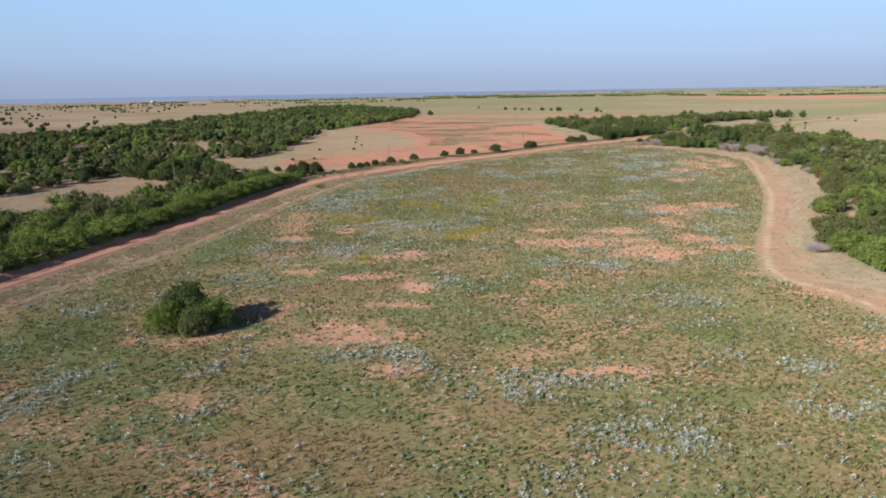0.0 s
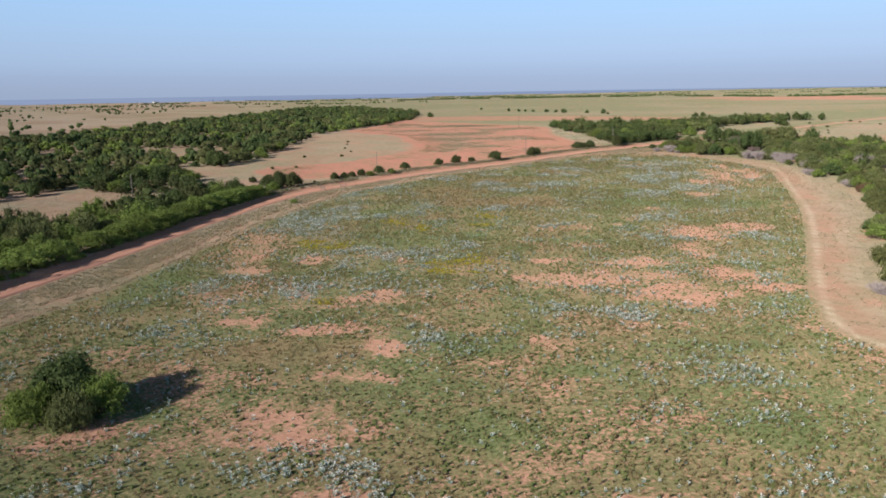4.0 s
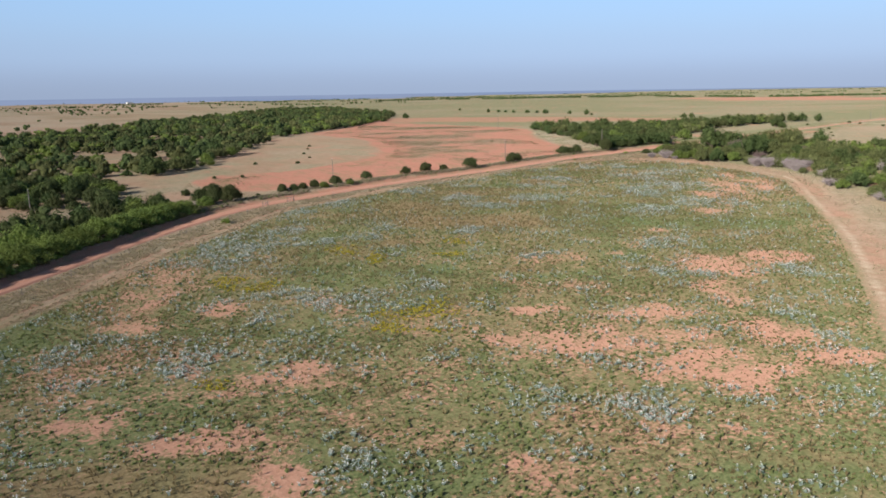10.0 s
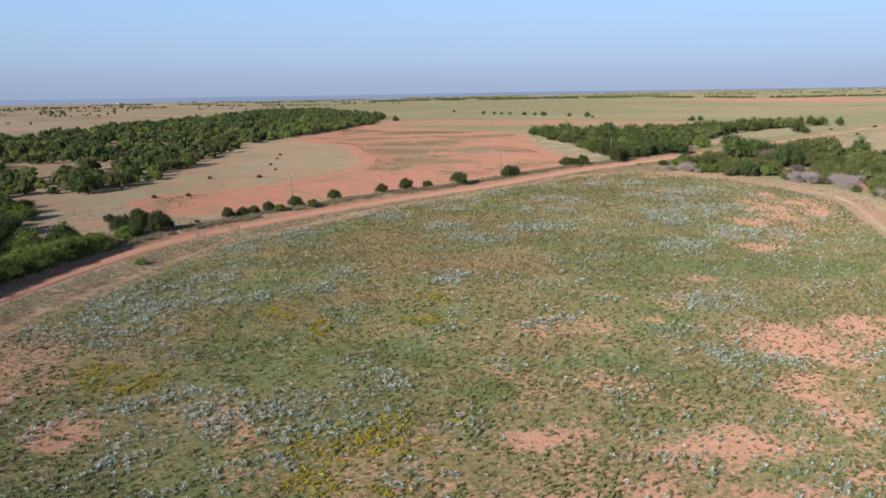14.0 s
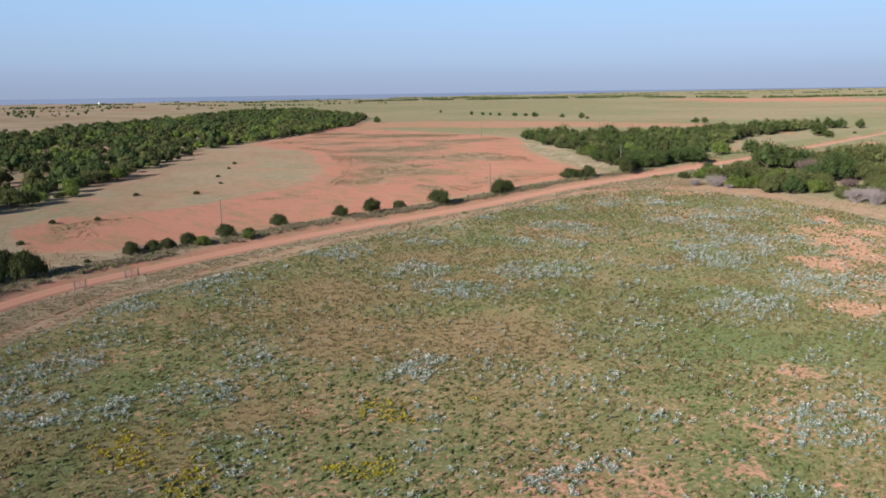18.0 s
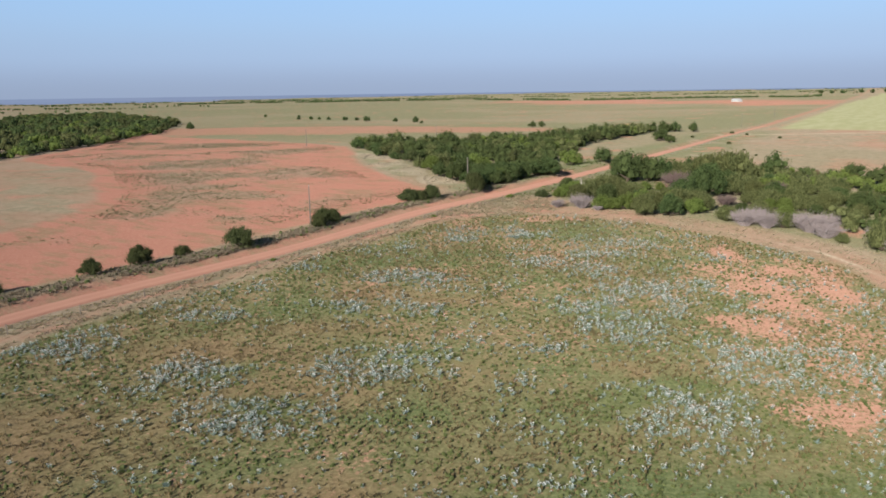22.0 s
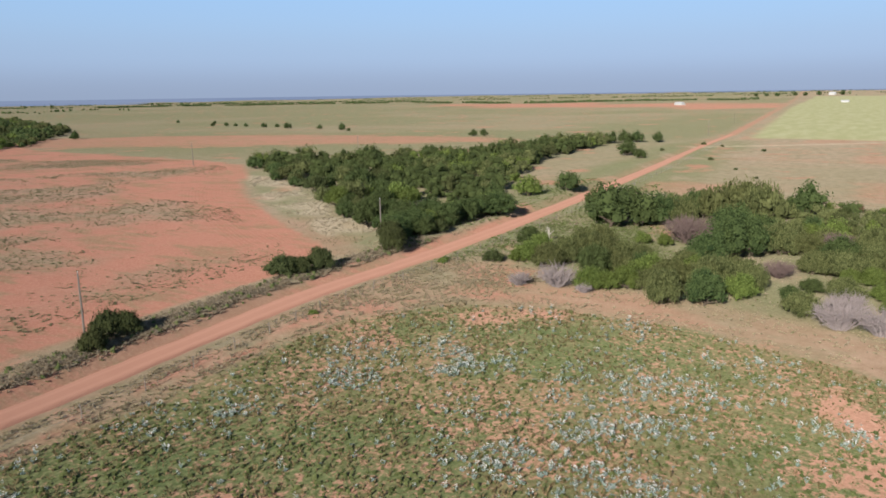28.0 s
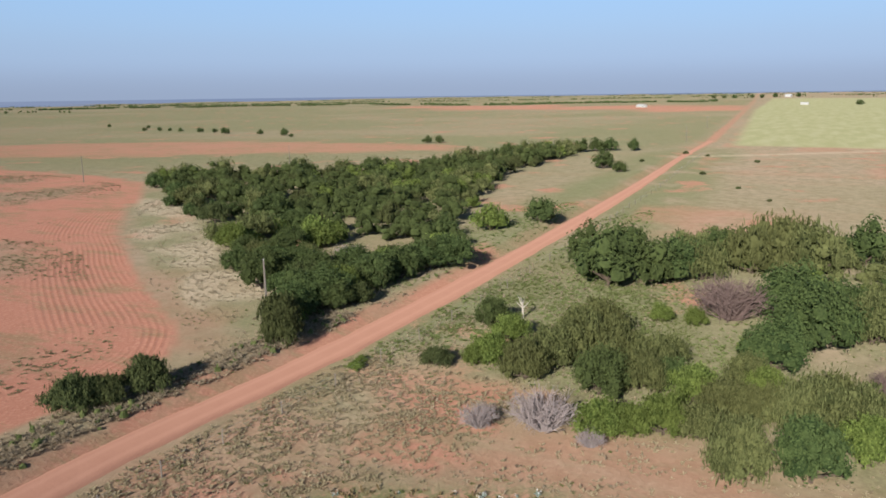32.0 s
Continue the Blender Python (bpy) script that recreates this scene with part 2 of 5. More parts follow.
def ground_material():
    n = Nodes("ground")
    fine, mid, big, huge = n.noise(2.6, 4, 0.65), n.noise(0.45, 4, 0.6), n.noise(0.06, 3), n.noise(0.008, 3)
    soil = n.mix(mid, (0.465, 0.226, 0.162), (0.39, 0.178, 0.124))
    soil = n.mix(n.ramp(fine, 0.45, 0.75), soil, (0.52, 0.275, 0.198))
    dry = n.mix(n.ramp(mid, 0.3, 0.7), (0.375, 0.300, 0.215), (0.290, 0.225, 0.158))
    dry = n.mix(n.ramp(fine, 0.5, 0.75), dry, (0.325, 0.265, 0.190))
    tuft = n.noise(1.1, 6, 0.75)
    dry = n.mix(n.ramp(tuft, 0.50, 0.68, 0, 0.55), dry, (0.175, 0.150, 0.088))
    dry = n.mix(n.ramp(n.noise(0.05, 4, 0.65, (1, 0.25, 1, -20)), 0.48, 0.66, 0, 0.45), dry, (0.36, 0.245, 0.17))
    green = n.mix(n.ramp(fine, 0.35, 0.7), (0.092, 0.132, 0.050), (0.200, 0.235, 0.105))
    # open pasture: dry grass over green, patches of soil
    pasture = n.mix(n.ramp(n.math("ADD", n.math("MULTIPLY", mid, 0.5), n.math("MULTIPLY", big, 0.6)), 0.45, 0.68), dry, n.mix(0.75, green, dry))
    pasture = n.mix(n.ramp(n.math("ADD", huge, n.math("MULTIPLY", mid, 0.15)), 0.5, 0.68, 0, 0.75), pasture, n.mix(0.7, green, dry))
    pasture = n.mix(n.math("MULTIPLY", n.attr("zone_b", 1), 0.88), pasture, n.mix(0.25, green, dry))
    pasture = n.mix(n.ramp(n.math("ADD", big, n.math("MULTIPLY", fine, 0.3)), 0.74, 0.84, 0, 0.8), pasture, soil)
    # worked field: low weeds over red soil
    brown = n.mix(n.ramp(fine, 0.3, 0.7), (0.215, 0.158, 0.084), (0.335, 0.250, 0.142))
    weeds = n.mix(n.ramp(n.math("ADD", big, n.math("MULTIPLY", mid, 0.35)), 0.55, 0.78), n.mix(0.12, green, brown), n.mix(0.6, green, brown))
    weeds = n.mix(n.math("MULTIPLY", n.attr("brown"), 0.9), weeds, n.mix(n.ramp(mid, 0.35, 0.65), brown, n.mix(0.7, (0.28, 0.165, 0.10), brown)))
    weeds = n.mix(n.math("MULTIPLY", n.attr("zone_b", 1), 0.72), weeds, green)
    patchy = n.math("ADD", n.math("MULTIPLY", n.noise(2.0, 5, 0.7), 0.80), n.math("ADD", n.math("MULTIPLY", n.noise(0.5, 4, 0.65), 0.35), n.math("MULTIPLY", n.noise(0.13, 3, 0.6), 0.15)))
    patchy = n.math("ADD", patchy, n.math("SUBTRACT", n.math("MULTIPLY", n.attr("zone_a", 0), 0.25), n.math("MULTIPLY", n.attr("zone_b", 1), 0.06)))
    patchy = n.math("SUBTRACT", patchy, n.math("MULTIPLY", n.attr("brown"), 0.13))
    dust = n.mix(n.ramp(fine, 0.35, 0.7), (0.43, 0.235, 0.162), (0.545, 0.318, 0.228))
    weeds = n.mix(n.ramp(patchy, 0.655, 0.83), weeds, dust)
    base = n.mix(n.attr("zone_a", 1), pasture, weeds)
    # bare red soil outside the worked field, with thin weeds
    thin = n.mix(n.ramp(n.math("ADD", n.math("MULTIPLY", n.noise(0.35, 5, 0.7, (1.0, 0.28, 1, -35)), 0.8), n.math("MULTIPLY", big, 0.45)), 0.60, 0.74, 0, 0.5), soil, n.mix(0.35, green, dry))
    edge = n.attr("furrow")
    wave = n.math("SINE", n.math("MULTIPLY", n.math("ADD", edge, n.math("MULTIPLY", big, 0.9)), 8.2))
    wave = n.math("MULTIPLY", wave, n.attr("zone_b", 2))
    thin = n.mix(n.ramp(wave, 0.45, 0.98, 0, 0.3), thin, (0.34, 0.14, 0.085))
    base = n.mix(n.math("MULTIPLY", n.attr("zone_a", 0), n.math("SUBTRACT", 1.0, n.attr("zone_a", 1))), base, thin)
    pale = n.mix(n.ramp(fine, 0.35, 0.7), (0.42, 0.345, 0.25), (0.60, 0.51, 0.385))
    base = n.mix(n.attr("zone_a", 2), base, pale)
    crop = n.mix(n.ramp(n.noise(0.03, 3, 0.6, (1, 5, 1, 5)), 0.35, 0.7), (0.31, 0.315, 0.165), (0.37, 0.36, 0.215))
    base = n.mix(n.attr("zone_b", 0), base, crop)
    bump = n.math("ADD", n.math("MULTIPLY", fine, 0.6), n.math("MULTIPLY", wave, 0.13))
    return n.surface(base, 0.95, bump, 0.18, spec=0.1)


def road_material():
    n = Nodes("road_dirt")
    a, b = n.noise(0.5, 5, 0.6), n.noise(5.0, 4, 0.6)
    c = n.mix(a, (0.475, 0.257, 0.186), (0.41, 0.211, 0.151))
    c = n.mix(n.ramp(n.attr("rut"), 0.2, 0.9, 0, 0.3), c, (0.55, 0.315, 0.234))
    c = n.mix(n.ramp(b, 0.6, 0.8, 0, 0.35), c, (0.38, 0.16, 0.10))
    return n.surface(c, 0.95, n.math("ADD", a, n.math("MULTIPLY", b, 0.5)), 0.05, spec=0.1)


def leaf_material(name, dark, light, through=0.25, fine=4.5, relief=0.0):
    n = Nodes(name)
    grain, drift = n.noise(fine, 6, 0.72), n.noise(0.9, 2)
    f = n.math("ADD", n.math("MULTIPLY", n.island(), 0.40), n.math("ADD", n.math("MULTIPLY", grain, 0.85), n.math("MULTIPLY", drift, 0.30)))
    c = n.mix(n.ramp(f, 0.42, 1.08), dark, light)
    c = n.mix(n.ramp(n.each(), 0.0, 1.0, 0.0, 0.4), c, tuple(0.7 * v + 0.06 * k for v, k in zip(dark, (1.2, 0.9, 0.3))))
    return n.surface(c, 0.75, grain if relief else None, relief, through=through, spec=0.12)


def bark_material(name, a, b):
    n = Nodes(name)
    return n.surface(n.mix(n.noise(7, 4, 0.6, (1, 1, 0.2, 0)), a, b), 0.95, n.noise(12, 3), 0.03, spec=0.1)


M_GROUND, M_ROAD = ground_material(), road_material()
M_LEAF = {
    "juniper": leaf_material("juniper_leaf", (0.027, 0.046, 0.019), (0.150, 0.180, 0.070), 0.15),
    "oak": leaf_material("oak_leaf", (0.028, 0.056, 0.021), (0.160, 0.225, 0.080), 0.25),
    "olive": leaf_material("olive_leaf", (0.052, 0.068, 0.025), (0.280, 0.310, 0.125), 0.3),
    "mesquite": leaf_material("mesquite_leaf", (0.080, 0.130, 0.030), (0.410, 0.515, 0.150), 0.5),
    "rust": leaf_material("rust_leaf", (0.11, 0.065, 0.045), (0.26, 0.155, 0.105), 0.2),
}
M_BARK = bark_material("bark", (0.10, 0.075, 0.055), (0.20, 0.16, 0.125))
M_DEAD = bark_material("dead_bark", (0.29, 0.24, 0.235), (0.46, 0.40, 0.39))
M_SILVER = leaf_material("poppy_leaf", (0.25, 0.34, 0.285), (0.54, 0.63, 0.565), 0.4)
M_FLOWER = leaf_material("white_poppy_flower", (0.76, 0.76, 0.74), (0.90, 0.90, 0.88), 0.3)
M_WEED = leaf_material("green_weed_leaf", (0.100, 0.140, 0.048), (0.285, 0.330, 0.130), 0.35)
M_BROWN = leaf_material("brown_weed_leaf", (0.20, 0.155, 0.075), (0.40, 0.31, 0.165), 0.35)
M_YELLOW = leaf_material("yellow_flower", (0.42, 0.36, 0.04), (0.66, 0.56, 0.07), 0.3)
M_DUSTY = leaf_material("dusty_weed_leaf", (0.15, 0.155, 0.080), (0.32, 0.315, 0.185), 0.35)
M_HERB = leaf_material("herb_leaf", (0.13, 0.19, 0.055), (0.37, 0.44, 0.19), 0.4)
M_VERGE = leaf_material("verge_grass_leaf", (0.40, 0.345, 0.215), (0.62, 0.53, 0.37), 0.4)
M_BLEACHED = leaf_material("bleached_grass_leaf", (0.38, 0.32, 0.22), (0.58, 0.51, 0.38), 0.35)
M_STRAW = leaf_material("dry_grass_leaf", (0.38, 0.31, 0.215), (0.60, 0.50, 0.37), 0.35)


# ---- mesh helpers ----
def mesh_of(name, verts, quads, mat, attrs=None, tris=None, smooth_faces=False):
    """A mesh from arrays of corners and of quads (and triangles)."""
    me = bpy.data.meshes.new(name)
    verts = np.asarray(verts, np.float32)
    q = np.asarray(quads if quads is not None else [], np.int32).reshape(-1, 4)
    t = np.asarray(tris if tris is not None else [], np.int32).reshape(-1, 3)
    loops = np.concatenate([q.ravel(), t.ravel()])
    sizes = np.concatenate([np.full(len(q), 4), np.full(len(t), 3)])
    starts = np.concatenate([[0], np.cumsum(sizes)[:-1]]) if len(sizes) else np.zeros(0)
    me.vertices.add(len(verts))
    me.vertices.foreach_set("co", verts.ravel())
    me.loops.add(len(loops))
    me.loops.foreach_set("vertex_index", loops.astype(np.int32))
    me.polygons.add(len(sizes))
    me.polygons.foreach_set("loop_start", starts.astype(np.int32))
    me.polygons.foreach_set("use_smooth", np.full(len(sizes), smooth_faces))
    for key, vals in (attrs or {}).items():
        vals = np.asarray(vals, np.float32)
        if vals.ndim == 1:
            me.attributes.new(key, "FLOAT", "POINT").data.foreach_set("value", vals)
        else:
            me.attributes.new(key, "FLOAT_COLOR", "POINT").data.foreach_set("color", vals.ravel())
    me.materials.append(mat)
    me.update(calc_edges=True)
    me.validate()
    return me


def part(name, me, parent, label=""):
    ob = new(name, me)
    ob.parent = parent
    if label:
        ob["label"] = label
    return ob


def tube(points, radii, sides=6):
    """Corners and quads of a tapered, closed tube along points."""
    pts = np.asarray(points, float)
    v, f = [], []
    for i, (p, r) in enumerate(zip(pts, radii)):
        d = pts[min(i + 1, len(pts) - 1)] - pts[max(i - 1, 0)]
        d = d / (np.linalg.norm(d) + 1e-9)
        a = np.cross(d, (0.3, 0.9, 0.2))
        a = a / (np.linalg.norm(a) + 1e-9)
        b = np.cross(d, a)
        for k in range(sides):
            w = 2 * math.pi * k / sides
            v.append(p + r * (math.cos(w) * a + math.sin(w) * b))
        if i:
            o = (i - 1) * sides
            f += [(o + k, o + (k + 1) % sides, o + sides + (k + 1) % sides, o + sides + k) for k in range(sides)]
    return np.array(v), np.array(f)


def merge(pieces):
    v, f, n = [], [], 0
    for a, b in pieces:
        v.append(a)
        f.append(np.asarray(b) + n)
        n += len(a)
    return np.concatenate(v), np.concatenate(f)


def leaf_quads(centres, outward, size, rng, flat=0.6, longer=1.25, wide=0.65):
    """One slightly folded leaf clump (a quad) at each centre, facing roughly outward."""
    n = len(centres)
    nrm = outward * flat + rng.normal(0, 0.55, (n, 3))
    nrm /= np.linalg.norm(nrm, axis=1)[:, None] + 1e-9
    a = np.cross(nrm, rng.normal(0, 1, (n, 3)))
    a /= np.linalg.norm(a, axis=1)[:, None] + 1e-9
    b = np.cross(nrm, a)
    s = (size * rng.uniform(0.6, 1.35, n))[:, None]
    fold = nrm * s * rng.uniform(-0.35, 0.35, n)[:, None]
    c = centres
    v = np.stack([c - a * s * longer, c - b * s * wide + fold, c + a * s * longer * 0.9, c + b * s * wide - fold * 0.5], 1).reshape(-1, 3)
    return v, np.arange(4 * n).reshape(n, 4)


# ---- the ground, one sheet to the horizon ----
def axis(lo, hi, step, mid, midstep):
    fine = list(np.arange(lo, hi, step)) + list(np.arange(hi, mid, midstep))
    up, d = [], midstep
    while fine[-1] + sum(up[-1:]) * 0 < 4900:
        d = min(d * 1.16, 160)
        fine.append(fine[-1] + d)
    d, low = step, lo
    down = []
    while low > -4900:
        d = min(d * 1.22, 220)
        low -= d
        down.append(low)
    return np.array(down[::-1] + fine)


def ellipses(x, y, rows):
    """The largest of soft ellipses x, y, half-lengths, turn, at each place."""
    m = np.zeros(np.shape(x))
    for cx, cy, ra, rb, turn in rows:
        c, s = math.cos(radians(turn)), math.sin(radians(turn))
        u, v = ((x - cx) * c + (y - cy) * s) / ra, (-(x - cx) * s + (y - cy) * c) / rb
        m = np.maximum(m, 1 - np.hypot(u, v) ** 2)
    return np.clip(m, 0, 1)


SILVER_WEST = [(20, 85, 3.7, 6, -47), (26, 91, 2.6, 2.3, -43), (35, 115, 3.4, 3.7, -47), (39, 80, 3.3, 2.1, -43), (54, 67, 6, 4.1, -45), (55, 52, 3.6, 1.5, -43), (58, 35, 5.1, 3.2, -46), (59, 31, 3, 2.2, -43), (61, 117, 2.3, 3.8, -44), (62, 50, 5.5, 1.8, -45), (75, 123, 3.4, 3.3, -44), (76, 27, 4.9, 2.3, -46), (78, 134, 3, 4.7, -44), (83, 134, 2.3, 2.3, -44), (84, 126, 2.7, 2.8, -44), (84, 118, 2.6, 2.8, -50), (85, 123, 5.3, 3.9, -48), (85, 132, 3.2, 3, -48), (85, 90, 2.1, 2.6, -43), (86, 30, 3.8, 2.9, -43)]
SILVER_MIDWEST = [(97, 141, 2, 2.5, -44), (100, 57, 2.7, 2.3, -44), (101, 129, 2.6, 3.7, -50), (101, 54, 4.6, 3, -46), (104, 85, 4.5, 2.6, -46), (106, 140, 2.1, 2.5, -44), (106, 102, 2.1, 2.3, -44), (107, 120, 1.9, 2.6, -44), (110, 77, 3, 4, -44), (110, 163, 2.8, 2.6, -49), (110, 140, 2.2, 2.7, -44), (111, 171, 9, 6.1, -49), (112, 133, 2.8, 4.4, -44), (115, 126, 8.3, 4.4, -48), (115, 107, 2.4, 2.6, -44), (116, 132, 5.9, 2.1, -49), (118, 86, 2.9, 3.2, -49), (122, 173, 6.3, 8, -47), (122, 182, 10, 7.4, -50), (126, 126, 2.8, 2.6, -44)]
SILVER_MIDDLE = [(129, 168, 2.6, 2, -45), (132, 174, 3.6, 3.2, -49), (134, 165, 3.3, 2.9, -49), (136, 179, 3.1, 3.7, -45), (141, 162, 3.4, 1.4, -49), (145, 72, 1.9, 2.8, -44), (149, 136, 2.2, 2.3, -51), (150, 79, 2.3, 2.6, -50), (150, 196, 4, 4.1, -49), (151, 165, 2.5, 2.6, -51), (154, 127, 1.8, 2.6, -45), (157, 198, 5.9, 4.6, -50), (158, 105, 3.7, 3.3, -44), (158, 125, 3.5, 2.1, -48), (160, 100, 4.7, 3.3, -44), (160, 150, 2.7, 3.1, -45), (163, 152, 3.5, 2.6, -44), (166, 197, 3.5, 3.2, -49), (173, 83, 2.1, 4.2, -50), (173, 86, 3.7, 3.5, -48)]
SILVER_MIDEAST = [(174, 113, 2.8, 2, -45), (177, 115, 3.7, 2.2, -48), (185, 168, 7.3, 3.6, -49), (186, 198, 4.9, 3.9, -51), (188, 179, 5.3, 3.3, -50), (200, 165, 5.2, 3.6, -48), (202, 191, 3.6, 1.7, -62), (202, 136, 2.8, 1.9, -50), (204, 161, 2.5, 2.3, -62), (206, 152, 2, 3.3, -62), (207, 133, 3.7, 5.3, -45), (213, 153, 3.2, 1.5, -62), (213, 180, 3.8, 2.4, -62), (216, 172, 2.8, 2.6, -62), (218, 174, 3.9, 3.4, -52), (218, 129, 2.9, 2.8, -62), (221, 133, 4.7, 3.7, -48), (221, 145, 3.4, 2.1, -62), (224, 150, 2.7, 1.8, -62), (226, 196, 3.1, 1.9, -62)]
SILVER_EAST = [(226, 126, 3.1, 3.8, -50), (226, 145, 2.7, 1.9, -62), (227, 184, 4.7, 3.1, -65), (228, 157, 3, 1.8, -62), (230, 149, 3.7, 2.9, -66), (230, 179, 3.5, 2.3, -66), (230, 155, 3.3, 2.1, -62), (233, 147, 3.9, 2.9, -62), (238, 151, 3.8, 8.8, -49), (242, 191, 2.1, 2.3, -62), (245, 145, 3.4, 2.2, -62), (246, 161, 3.7, 2.1, -66), (247, 167, 2.6, 2.3, -62), (255, 163, 5, 2.6, -62), (256, 187, 2.2, 2.8, -62), (257, 160, 3.1, 1.9, -62), (264, 178, 3.8, 3.3, -62), (264, 147, 1.8, 2.9, -62), (266, 160, 3.6, 1.6, -62), (277, 148, 2.7, 2.3, -62)]
SILVER = SILVER_WEST + SILVER_MIDWEST + SILVER_MIDDLE + SILVER_MIDEAST + SILVER_EAST
BARE_WEST = [(38, 94, 5.9, 1.9, -45), (46, 91, 4.2, 2.5, -46), (52, 65, 3.2, 2.1, -47), (57, 78, 6.5, 4.2, -45), (68, 49, 6.3, 1.3, -45), (69, 85, 5.4, 1.8, -46), (71, 112, 3.7, 2.5, -48), (76, 102, 5.7, 2.9, -46), (78, 90, 3.1, 2.9, -48), (86, 113, 6.6, 5.7, -45), (86, 140, 5, 3.4, -47), (90, 107, 6, 1.9, -47), (91, 148, 3.6, 5.4, -48), (94, 109, 4, 2.6, -48), (94, 153, 4.3, 4.8, -44), (94, 77, 2.6, 2.3, -49), (98, 137, 2.8, 4.3, -44), (109, 72, 4.3, 1.9, -46), (116, 99, 4.4, 1.8, -47), (120, 94, 9.6, 3.6, -48)]
BARE_MIDWEST = [(126, 77, 9.2, 7, -46), (128, 106, 3.7, 2.3, -44), (130, 89, 8.5, 2.9, -46), (138, 68, 6.2, 2.8, -46), (139, 92, 6.6, 3.6, -46), (142, 77, 3.9, 6.1, -44), (154, 91, 3.6, 6.4, -44), (164, 115, 2.5, 2.5, -51), (168, 99, 6.7, 7.4, -46), (180, 94, 6.5, 4.8, -49), (188, 120, 3.3, 2.5, -49), (212, 123, 3.8, 4.6, -62), (232, 134, 4.4, 6.9, -62), (244, 132, 5.4, 12, -48), (249, 139, 6.6, 7, -64), (252, 128, 4.2, 7.1, -62), (256, 145, 5, 2.4, -65), (260, 134, 4.9, 7.8, -62), (267, 145, 2.3, 6.7, -62), (278, 181, 7.2, 3.1, -62)]
BARE = BARE_WEST + BARE_MIDWEST
LUSH_WEST = [(27, 69, 7.2, 5.4, -45), (30, 106, 7, 10.5, -47), (59, 88, 4.5, 3.4, -46), (67, 135, 6, 9.9, -45), (71, 37, 6.9, 4.6, -47), (71, 65, 7.4, 5.4, -45), (72, 146, 7.1, 7.2, -46), (87, 69, 4.4, 2.6, -47), (87, 83, 8.3, 4.8, -47), (90, 46, 5.7, 4.5, -45), (97, 83, 5.1, 2.8, -47), (107, 62, 10, 2.8, -47), (127, 156, 4.4, 3.5, -48), (131, 134, 9.7, 4.1, -47), (132, 115, 3.2, 4.9, -44), (136, 133, 5.2, 3.4, -47), (138, 149, 2.8, 4, -45), (141, 167, 3.6, 3, -49)]
LUSH_MIDWEST = [(141, 159, 3.3, 4.8, -49), (157, 189, 6.2, 3.2, -47), (164, 116, 6.9, 6.6, -46), (188, 166, 5.2, 3.2, -64), (191, 176, 3.8, 2.8, -62), (193, 156, 3.4, 2.6, -62), (193, 135, 8, 1.6, -49), (196, 120, 25.9, 7.3, -49), (202, 142, 5.1, 3.4, -64), (209, 138, 9.1, 3.3, -48), (235, 165, 5.6, 2.3, -62), (235, 189, 6.2, 3.8, -62), (238, 181, 5.7, 2.8, -65), (244, 182, 10, 3.9, -62), (264, 175, 8.2, 4.1, -64), (270, 169, 8, 3.6, -64), (276, 173, 8.6, 1.8, -63)]
LUSH = LUSH_WEST + LUSH_MIDWEST
BROWN = [(18, 64, 7.2, 4.5, -45), (34, 57, 13.5, 7, -45), (36, 45, 7, 2.3, -45), (53, 48, 8.4, 3.3, -45), (62, 20, 3.6, 2.9, -43), (68, 98, 13.2, 5.5, -45), (110, 62, 7.3, 2.5, -45), (130, 136, 5.1, 3.4, -47), (143, 153, 3.7, 4.8, -49), (145, 120, 6.2, 3.4, -47), (164, 163, 14, 10.8, -48), (173, 179, 12.1, 8.1, -49), (173, 152, 13.2, 8.5, -47), (195, 183, 10.5, 5.3, -62), (206, 176, 8.7, 4.5, -63), (214, 141, 5, 2.9, -62), (220, 180, 8.1, 4.2, -64), (223, 170, 7.9, 2.8, -62)]
YELLOW = [(84, 114, 1.4, 0.6, -44), (84, 113, 2, 1.1, -44), (106, 144, 1.8, 1.1, -52), (106, 152, 1.9, 1.7, -51), (108, 147, 3.9, 3.8, -48), (110, 114, 3, 2, -44), (112, 110, 3.5, 1.3, -48), (116, 117, 5.2, 2.8, -47), (118, 117, 2.4, 1.5, -44), (119, 114, 1.4, 1, -44), (123, 117, 3, 1.3, -49), (126, 114, 2.5, 1.3, -44), (132, 153, 2.8, 1.9, -45), (133, 156, 2, 0.8, -52), (133, 146, 1.4, 3.1, -44), (135, 155, 4.8, 2.9, -50), (144, 138, 2.7, 1, -45), (150, 144, 2, 1, -45), (153, 142, 1.5, 1, -45), (156, 143, 5.9, 2.8, -51)]


def ragged(x, y, seed):
    """Places shifted by uneven noise, which frays the outlines of patches."""
    along = 5 * (fbm(x, y, 7, seed) - 0.5) + 5 * (fbm(x, y, 2.2, seed + 2) - 0.5)
    across = 4 * (fbm(x, y, 7, seed + 1) - 0.5) + 4 * (fbm(x, y, 2.2, seed + 3) - 0.5)
    return x + 0.7 * along + 0.7 * across, y - 0.7 * along + 0.7 * across


